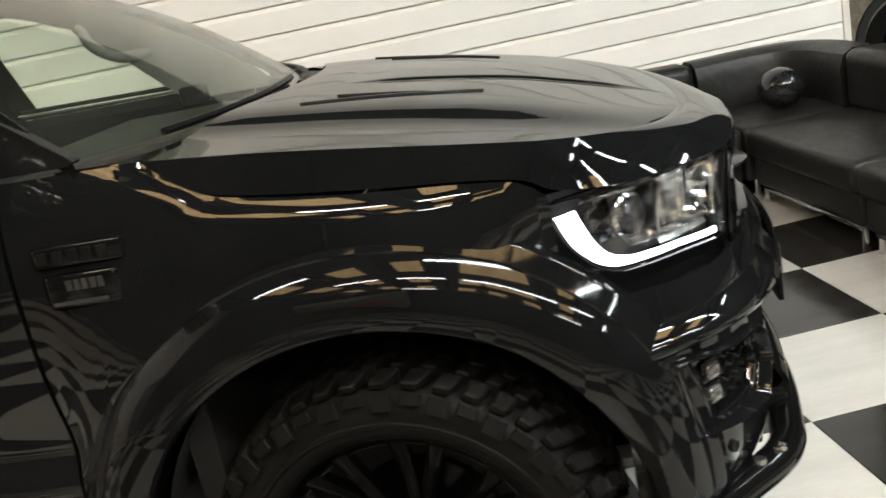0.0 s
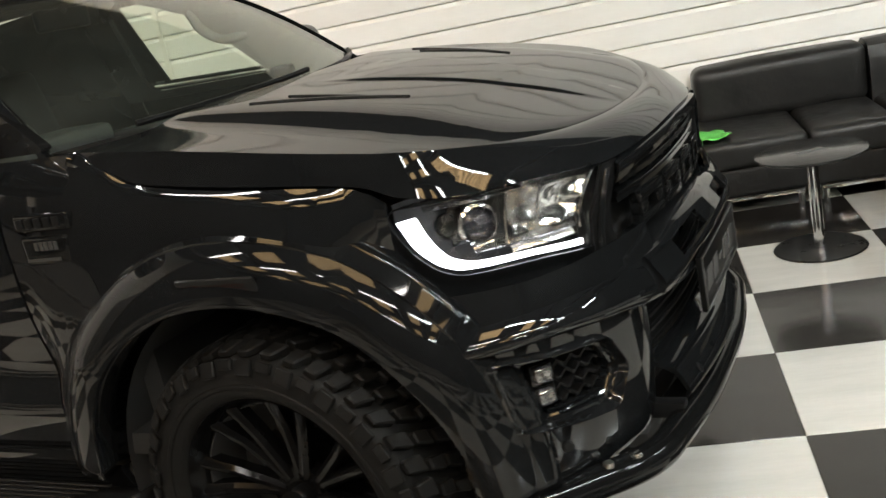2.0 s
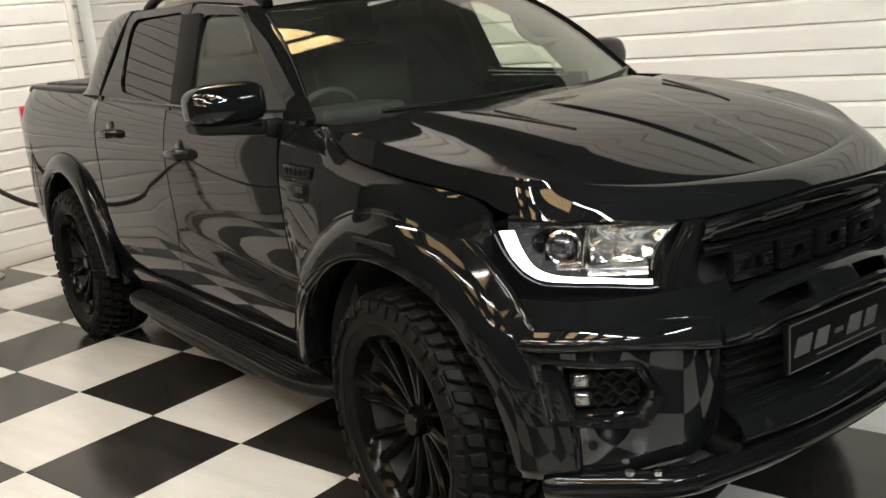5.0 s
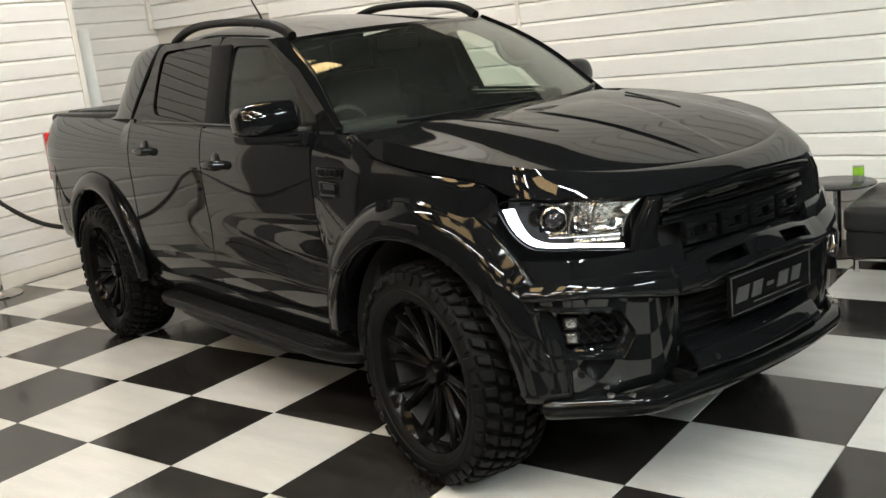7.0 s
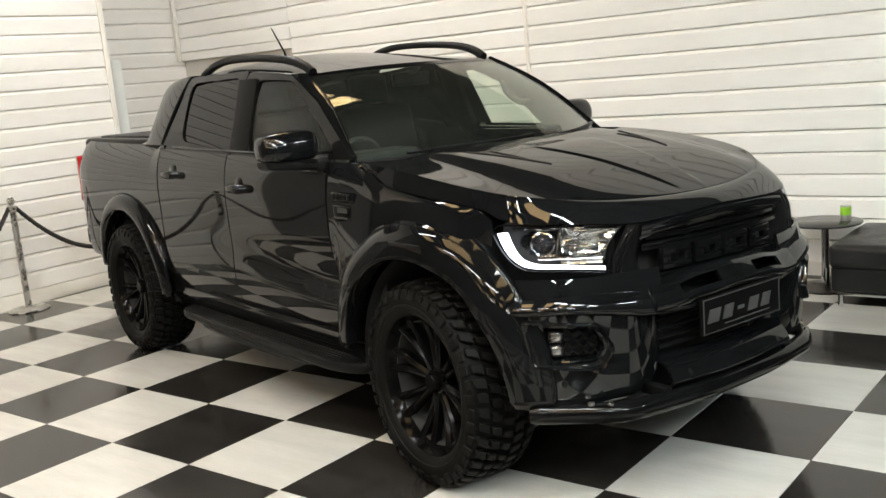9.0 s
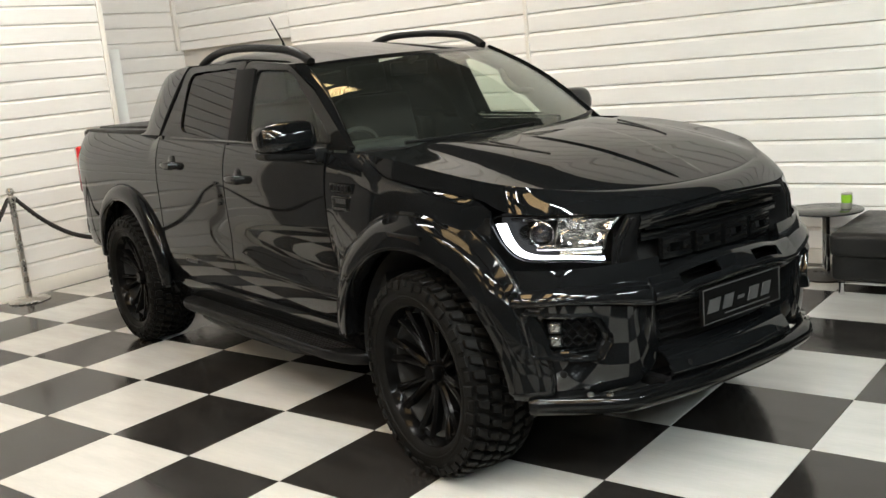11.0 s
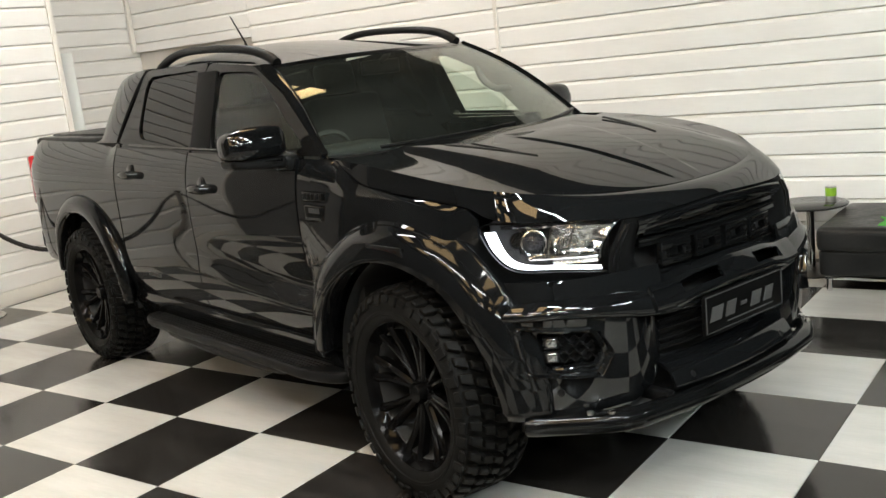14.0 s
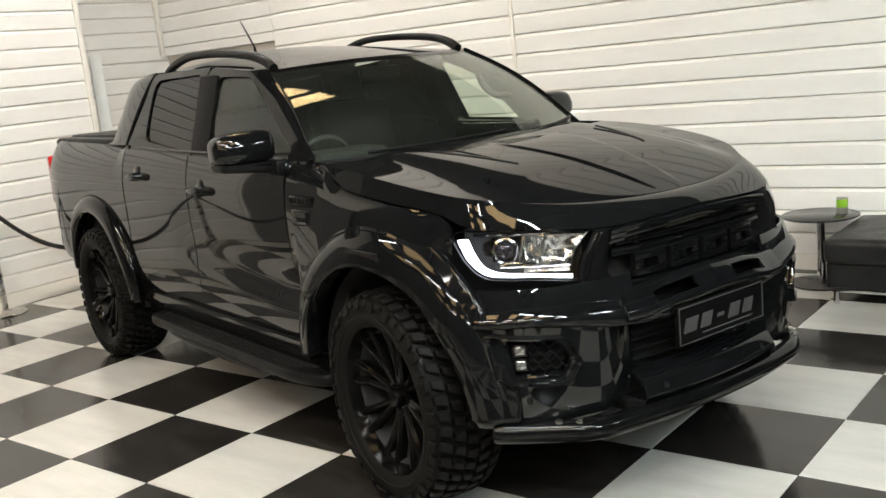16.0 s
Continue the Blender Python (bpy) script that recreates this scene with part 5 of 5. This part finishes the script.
# wheels
def make_wheel():
    w = part("wheel", lathe(((0.294, -0.118), (0.298, -0.108), (0.289, -0.098), (0.274, -0.085), (0.264, -0.05), (0.26, 0.05), (0.288, 0.12), (0.288, 0.13), (0.275, 0.13), (0.248, 0.05), (0.252, -0.05), (0.268, -0.092), (0.281, -0.112), (0.286, -0.120)), 72, "Y", True), RIM, truck, "gloss black multi-spoke alloy wheel")
    # the face looks to -y
    tp = ((0.283, -0.108), (0.296, -0.127), (0.315, -0.138), (0.345, -0.143), (0.372, -0.140), (0.388, -0.130), (0.394, -0.115), (0.397, -0.06), (0.398, 0.015), (0.397, 0.09), (0.394, 0.142), (0.388, 0.156), (0.36, 0.17), (0.32, 0.164), (0.283, 0.128))
    tyre = part("tyre", lathe(tp, 72, "Y", True), RUBBER, w, "chunky mud-terrain tyre")
    bm = bmesh.new()
    n = 44
    for i in range(n):
        a = 2 * math.pi * i / n
        for (y0, y1, da, wid) in ((-0.126, -0.080, 0.0, 0.037), (-0.066, -0.020, 0.5, 0.034), (-0.010, 0.036, 0.08, 0.034), (0.048, 0.094, 0.58, 0.034), (0.108, 0.152, 0.0, 0.037)):
            b = bmesh.new()
            box(b, -wid / 2, wid / 2, y0, y1, -0.012, 0.016, 0.004, 1)
            sk = 0.3 if y0 < 0 else -0.3
            for v in b.verts:
                v.co.x += sk * 1.4 * (v.co.y - (y0 + y1) / 2) * (1 if v.co.x > 0 else 0.5) + 0.005 * math.sin(v.co.y * 130 + i)
                if (v.co.y < -0.10 or v.co.y > 0.13) and v.co.z > 0:
                    v.co.z -= 0.010
            t = a + da * 2 * math.pi / n
            join(bm, b, Matrix.Rotation(-t, 4, "Y") @ Matrix.Translation((0, 0, 0.405)))
        # shoulder lugs down the sidewall
        for sgn in (-1, 1):
            b = bmesh.new()
            long = 0.040 if i % 2 else 0.026
            box(b, -0.020, 0.020, -0.006, 0.006, -long, 0.0, 0.003, 1)
            t = a + (0.25 if sgn > 0 else 0.0) * 2 * math.pi / n
            join(bm, b, Matrix.Rotation(-t, 4, "Y") @ Matrix.Translation((0, -0.136 if sgn < 0 else 0.162, 0.396)) @ Matrix.Rotation(sgn * 0.35, 4, "X"))
    tagged(part("tread", bm, RUBBER, w, "deep offset tread blocks", smooth=False), kind="stuff")
    part("tyre_band", lathe(((0.322, -0.139), (0.325, -0.1435), (0.333, -0.1445), (0.336, -0.1415)), 72, "Y", True), RUBBER, w)
    # spokes: eight split pairs
    for k in range(8):
        for dv in (-0.092, 0.092):
            bm = bmesh.new()
            rows = []
            for r, ww, yy, dd in ((0.050, 0.032, -0.050, 0.55), (0.11, 0.030, -0.056, 0.72), (0.19, 0.030, -0.070, 0.88), (0.245, 0.034, -0.088, 1.0), (0.278, 0.042, -0.098, 1.05)):
                t = 2 * math.pi * k / 8 + dv * dd * 1.6
                d = Vector((math.cos(t), 0, math.sin(t)))
                e = Vector((-math.sin(t), 0, math.cos(t)))
                rows.append([bm.verts.new(d * r + e * (q * ww / 2) + Vector((0, yy + h, 0))) for q, h in ((-0.8, 0.045), (-1, 0.010), (-0.35, 0.0), (0.35, 0.0), (1, 0.010), (0.8, 0.045))])
            for p, q in zip(rows, rows[1:]):
                for i in range(6):
                    bm.faces.new((p[i], p[(i + 1) % 6], q[(i + 1) % 6], q[i]))
            bm.faces.new(rows[0])
            bm.faces.new(rows[-1])
            part("spoke", bm, RIM, w)
    part("hub", lathe(((0.0, -0.078), (0.034, -0.078), (0.040, -0.070), (0.042, -0.045), (0.075, -0.040), (0.080, 0.0)), 32, "Y"), RIM, w, "black centre cap")
    for k in range(6):
        t = 2 * math.pi * (k + 0.5) / 6
        part("wheel_nut", lathe(((0.0, -0.012), (0.009, -0.010), (0.011, 0.0)), 6, "Y"), RIM, w, m=pose(0.060 * math.cos(t), -0.042, 0.060 * math.sin(t)))
    part("rim_well", lathe(((0.256, -0.075), (0.250, -0.05), (0.247, 0.05), (0.251, 0.05), (0.254, -0.05), (0.259, -0.075)), 60, "Y", True), LINER, w)
    part("brake_disc", lathe(((0.05, 0.03), (0.17, 0.03), (0.17, 0.055), (0.05, 0.055)), 40, "Y", True), RIM, w)
    part("wheel_back", lathe(((0.02, 0.05), (0.256, 0.05), (0.256, 0.06), (0.02, 0.06)), 32, "Y"), LINER, w)
    return w


wheel = make_wheel()
wheel.matrix_basis = pose(0, -0.825, RIDE, 0, 11, -5)
copy_thing(wheel, pose(AX_R, -0.815, RIDE, 0, 31, 0))
copy_thing(wheel, pose(0, 0.825, RIDE + 0.022, 0, 5, 175))
copy_thing(wheel, pose(AX_R, 0.815, RIDE + 0.022, 0, 19, 180))
for cx in (0, AX_R):
    part("axle", tube(((cx, -0.72, RIDE - 0.02), (cx, 0.72, RIDE - 0.02)), 0.05, 10), LINER, truck)

# ---- seating corner ----
def cushion(bm, x0, x1, y0, y1, z0, z1, r=0.05, puff=0.02):
    b = bmesh.new()
    box(b, x0, x1, y0, y1, z0, z1, r, 4)
    bmesh.ops.subdivide_edges(b, edges=[e for e in b.edges if e.calc_length() > 0.25], cuts=4, use_grid_fill=True)
    cx, cy, cz = (x0 + x1) / 2, (y0 + y1) / 2, (z0 + z1) / 2
    for v in b.verts:
        fx, fy = (v.co.x - cx) / (x1 - x0) * 2, (v.co.y - cy) / (y1 - y0) * 2
        k = max(0, 1 - fx * fx) * max(0, 1 - fy * fy)
        v.co.z += puff * k * (1 if v.co.z > cz else 0)
        v.co += Vector((0.004 * noise.noise(v.co * 5), 0.004 * noise.noise(v.co * 5 + Vector((7, 1, 2))), 0.004 * noise.noise(v.co * 6 + Vector((3, 8, 5)))))
    join(bm, b)
    return bm


def sofa_unit(label, m, w, d=0.80, back=True, back_from=0.0):
    t = thing("sofa_unit", label, "sofa", m, "corner sofa")
    part("base", cushion(bmesh.new(), 0.01, w - 0.01, 0.03, d, 0.10, 0.26, 0.03, 0.0), LEATHER, t)
    part("seat", cushion(bmesh.new(), 0.004, w - 0.004, 0.0, d - (0.02 if back else 0), 0.25, 0.40, 0.045, 0.015), LEATHER, t)
    if back:
        part("backrest", cushion(bmesh.new(), back_from + 0.004, w - 0.004, d - 0.24, d, 0.385, 0.70, 0.07, 0.01), LEATHER, t)
    rail = part("base_rail", boxed(0.04, w - 0.04, 0.05, 0.075, 0.075, 0.098, 0.004), CHROME, t)
    for x in (0.06, w - 0.06):
        for y in (0.07, d - 0.08):
            part("leg", lathe(((0.014, 0.0), (0.018, 0.004), (0.018, 0.10)), 14), CHROME, t, m=pose(x, y, 0))
    return t


end_unit = sofa_unit("black leather sofa end section with a partial low back", pose(3.60, 3.46, 0), 1.05, 0.80, False)
part("backrest", cushion(bmesh.new(), 0.554, 1.466, 0.56, 0.80, 0.385, 0.70, 0.07, 0.01), LEATHER, end_unit)
sofa_unit("narrow black leather sofa seat section on chrome feet", pose(4.65, 3.46, 0), 0.42, 0.80, False)
corner = thing("sofa_corner", "black leather corner sofa section with curved back", "sofa", pose(5.07, 3.46, 0), "corner sofa")
part("base", cushion(bmesh.new(), 0.01, 0.80, 0.03, 0.80, 0.10, 0.26, 0.03, 0.0), LEATHER, corner)
part("seat", cushion(bmesh.new(), 0.004, 0.80, 0.0, 0.79, 0.25, 0.40, 0.045, 0.01), LEATHER, corner)
bm = bmesh.new()
path = smooth_line([(0.0, 0.68, 0), (0.35, 0.68, 0), (0.58, 0.60, 0), (0.68, 0.36, 0), (0.68, 0.0, 0)], 24)
rows = []
for i, p in enumerate(path):
    d = (path[min(i + 1, 23)] - path[max(i - 1, 0)]).normalized()
    n = Vector((d.y, -d.x, 0))
    rows.append([bm.verts.new(p + n * o + Vector((0, 0, z))) for o, z in ((0.12, 0.38), (0.125, 0.60), (0.10, 0.67), (0.05, 0.70), (-0.05, 0.70), (-0.10, 0.67), (-0.12, 0.60), (-0.12, 0.12), (0.10, 0.12))])
for p, q in zip(rows, rows[1:]):
    for j in range(9):
        bm.faces.new((p[j], p[(j + 1) % 9], q[(j + 1) % 9], q[j]))
bm.faces.new(rows[0])
bm.faces.new(rows[-1])
part("backrest", bm, LEATHER, corner)
for x, y in ((0.08, 0.08), (0.7, 0.08), (0.08, 0.7), (0.6, 0.6)):
    part("leg", lathe(((0.014, 0.0), (0.018, 0.004), (0.018, 0.10)), 14), CHROME, corner, m=pose(x, y, 0))
for k in range(2):
    sofa_unit("black leather sofa section with low back on chrome feet", pose(5.07, 3.455 - 0.0 - 1.05 * k, 0, 0, 0, -90), 1.045, 0.80)


def side_table(label, x, y, h=0.45, r=0.235):
    t = thing("side_table", label, "table", pose(x, y, 0), "round side tables")
    part("tabletop", lathe(((0.0, h - 0.012), (r - 0.004, h - 0.012), (r, h - 0.008), (r, h - 0.003), (r - 0.004, h), (0.0, h)), 56), TABLE_TOP, t)
    part("stem", lathe(((0.028, 0.012), (0.026, 0.03), (0.026, h - 0.014)), 24), CHROME, t)
    part("collar", lathe(((0.05, h - 0.022), (0.05, h - 0.012), (0.03, h - 0.035)), 24), CHROME, t)
    part("base", lathe(((0.0, 0.0), (0.195, 0.0), (0.20, 0.004), (0.195, 0.009), (0.06, 0.014), (0.0, 0.014)), 48), BASE_PLATE, t, "round black base plate")
    return t


t1 = side_table("round black glass side table with chrome stem by the sofa", 4.548, 2.842)
part("top_mark", boxed(-0.06, 0.06, -0.018, 0.018, 0.4502, 0.4512), SILVER, t1, m=pose(0, 0, 0, 0, 0, 25))
side_table("round black side table with chrome stem beside the wall", 3.44, 3.97)

can = thing("scented_can", "small lime green and silver tin on a side table", "tin", pose(3.56, 4.02, 0.4502))
part("body", lathe(((0.0, 0.0), (0.031, 0.0), (0.033, 0.003), (0.033, 0.038)), 28), ALU, can)
part("label_band", lathe(((0.033, 0.038), (0.0338, 0.040), (0.0338, 0.088), (0.033, 0.09)), 28), CAN_GREEN, can, "lime green band")
part("lid", lathe(((0.033, 0.09), (0.0345, 0.093), (0.0345, 0.098), (0.03, 0.10), (0.0, 0.10)), 28), ALU, can)

hm = thing("crash_helmet", "glossy black full-face crash helmet resting on the sofa", "helmet", pose(5.42, 3.72, 0.405, 0, 0, -125) @ Matrix.Diagonal((0.87, 0.87, 0.87, 1)))
bm = bmesh.new()
bmesh.ops.create_uvsphere(bm, u_segments=36, v_segments=20, radius=0.14)
for v in bm.verts:
    v.co.x *= 1.08 if v.co.x > 0 else 1.0
    v.co.z = v.co.z * 0.95 + 0.128
    if v.co.z < 0.03:
        v.co.z = 0.03 - (0.03 - v.co.z) * 0.25
part("shell", bm, HELMET, hm)
bm = bmesh.new()
rows = []
for i in range(20):
    a = radians(-72 + 144 * i / 19)
    rows.append([bm.verts.new((0.155 * math.cos(a) * (0.99 if k in (0, 4) else 1.02), 0.145 * math.sin(a) * (0.99 if k in (0, 4) else 1.02), z)) for k, z in enumerate((0.10, 0.115, 0.14, 0.165, 0.18))])
for p, q in zip(rows, rows[1:]):
    for j in range(4):
        bm.faces.new((p[j], p[j + 1], q[j + 1], q[j]))
part("visor", bm, VISOR, hm, "smoked visor")

bm = bmesh.new()
net = [[None] * 19 for _ in range(15)]
for i in range(15):
    for j in range(19):
        x, y = (i / 14 - 0.5) * 0.30, (j / 18 - 0.5) * 0.40
        r = 1 + 0.25 * noise.noise(Vector((x * 6, y * 6, 0.3)))
        z = 0.424 + 0.022 * abs(noise.noise(Vector((x * 9, y * 9, 1.7)))) + 0.010 * noise.noise(Vector((x * 24, y * 24, 4)))
        net[i][j] = bm.verts.new((y * r, x * r * 0.8, max(z, 0.421) - 0.002))
for i in range(14):
    for j in range(18):
        bm.faces.new((net[i][j], net[i + 1][j], net[i + 1][j + 1], net[i][j + 1]))
me = bpy.data.meshes.new("cleaning_cloth")
bm.to_mesh(me)
bm.free()
me.shade_smooth()
me.materials.append(CLOTH)
cloth = new("cleaning_cloth", me)
cloth.matrix_basis = pose(4.10, 3.60, -0.006, 0, 0, 12) @ Matrix.Translation((0, 0, 0.41)) @ Matrix.Diagonal((0.76, 0.9, 1.1, 1)) @ Matrix.Translation((0, 0, -0.41))
sol = cloth.modifiers.new("thickness", "SOLIDIFY")
sol.thickness = 0.004
tagged(cloth, "crumpled bright green microfibre cloth on the sofa seat", "cloth")


# ---- barrier ----
def barrier_post(x, y):
    t = thing("barrier_post", "polished steel rope barrier post on a round foot", "barrier post", pose(x, y, 0), "rope barrier")
    part("foot", lathe(((0.0, 0.0), (0.16, 0.0), (0.165, 0.006), (0.155, 0.016), (0.05, 0.03), (0.0, 0.03)), 40), STEEL, t)
    part("pole", lathe(((0.026, 0.03), (0.026, 0.86)), 24), STEEL, t)
    part("collar", lathe(((0.026, 0.835), (0.036, 0.84), (0.036, 0.875), (0.026, 0.88)), 24), STEEL, t)
    part("finial", lathe(((0.018, 0.88), (0.024, 0.895), (0.032, 0.91), (0.032, 0.925), (0.022, 0.945), (0.0, 0.95)), 24), STEEL, t)


def rope(a, b, sag):
    a, b = Vector(a), Vector(b)
    n = 150
    pts = [a.lerp(b, i / n) + Vector((0, 0, -sag * 4 * (i / n) * (1 - i / n))) for i in range(n + 1)]
    bm = bmesh.new()
    for k in range(3):
        d = (b - a).normalized()
        e = Vector((-d.y, d.x, 0))
        turn = [2 * math.pi * (i / 9 + k / 3) for i in range(n + 1)]
        strand = tube([p + (e * math.cos(t) + Vector((0, 0, 1)) * math.sin(t)) * 0.011 for p, t in zip(pts, turn)], 0.0115, 6)
        join(bm, strand)
    me = bpy.data.meshes.new("barrier_rope")
    bm.to_mesh(me)
    bm.free()
    me.shade_smooth()
    me.materials.append(ROPE)
    tagged(new("barrier_rope", me), "thick black rope sagging between barrier posts", "rope", "rope barrier")


POSTS = ((-2.2, -1.0), (-2.22, 0.2), (-2.27, 1.52), (-2.25, 3.15))
for p in POSTS:
    barrier_post(*p)
for p, q in zip(POSTS, POSTS[1:]):
    rope((p[0], p[1] + 0.03, 0.855), (q[0], q[1] - 0.03, 0.855), 0.47)

BRIGHT = mat("bright_white_board", (0.86, 0.87, 0.83), 0.3, 0, 0.4)
lean = thing("leaning_board", "tall bright white board leaning in the recessed corner", "board", pose(-3.27, 3.36, 0, 0, -3.0, -35))
part("panel", boxed(-0.02, 0.02, -0.055, 0.055, 0.004, 2.04, 0.004), BRIGHT, lean)

# ---- parked car in the bay behind the sofa ----
car = thing("parked_car", "grey-brown car parked in the dim bay", "car", pose(8.45, 6.22, 0, 0, 0, 0))
bm = bmesh.new()
prof = ((-1.9, 0.35), (-1.95, 0.7), (-1.8, 0.92), (-1.0, 1.0), (-0.4, 1.42), (0.9, 1.45), (1.6, 1.0), (2.0, 0.85), (2.05, 0.4))
rows = [[bm.verts.new((x, y, z if abs(y) < 0.8 else 0.35 + (z - 0.35) * 0.93)) for x, z in prof] for y in (-0.86, -0.8, 0.8, 0.86)]
for p, q in zip(rows, rows[1:]):
    for i in range(len(prof) - 1):
        bm.faces.new((p[i], p[i + 1], q[i + 1], q[i]))
    bm.faces.new((p[-1], p[0], q[0], q[-1]))
bm.faces.new(rows[0])
bm.faces.new(rows[-1])
part("body", bm, GREY_PAINT, car)
for wx in (-1.25, 1.3):
    for s in (-1, 1):
        tw = part("wheel", lathe(((0.20, -0.1), (0.30, -0.105), (0.325, -0.08), (0.325, 0.08), (0.30, 0.1), (0.2, 0.1)), 36, "Y"), RUBBER, car, m=pose(wx, s * 0.79, 0.325))
        part("rim", lathe(((0.0, -0.115), (0.19, -0.115), (0.2, -0.10)), 24, "Y"), RIM, tw, m=pose(0, 0.0, 0, 0, 0, 180 if s > 0 else 0))
        part("arch", lathe(((0.34, -0.02), (0.40, -0.02), (0.40, 0.01), (0.34, 0.01)), 36, "Y", True), LINER, car, m=pose(wx, s * 0.865, 0.34))

# ---- the pieces of floor and walls ----
tiles()
for w, m, length, z0, z1 in CLADS:
    clad(w, m, length, z0, z1)
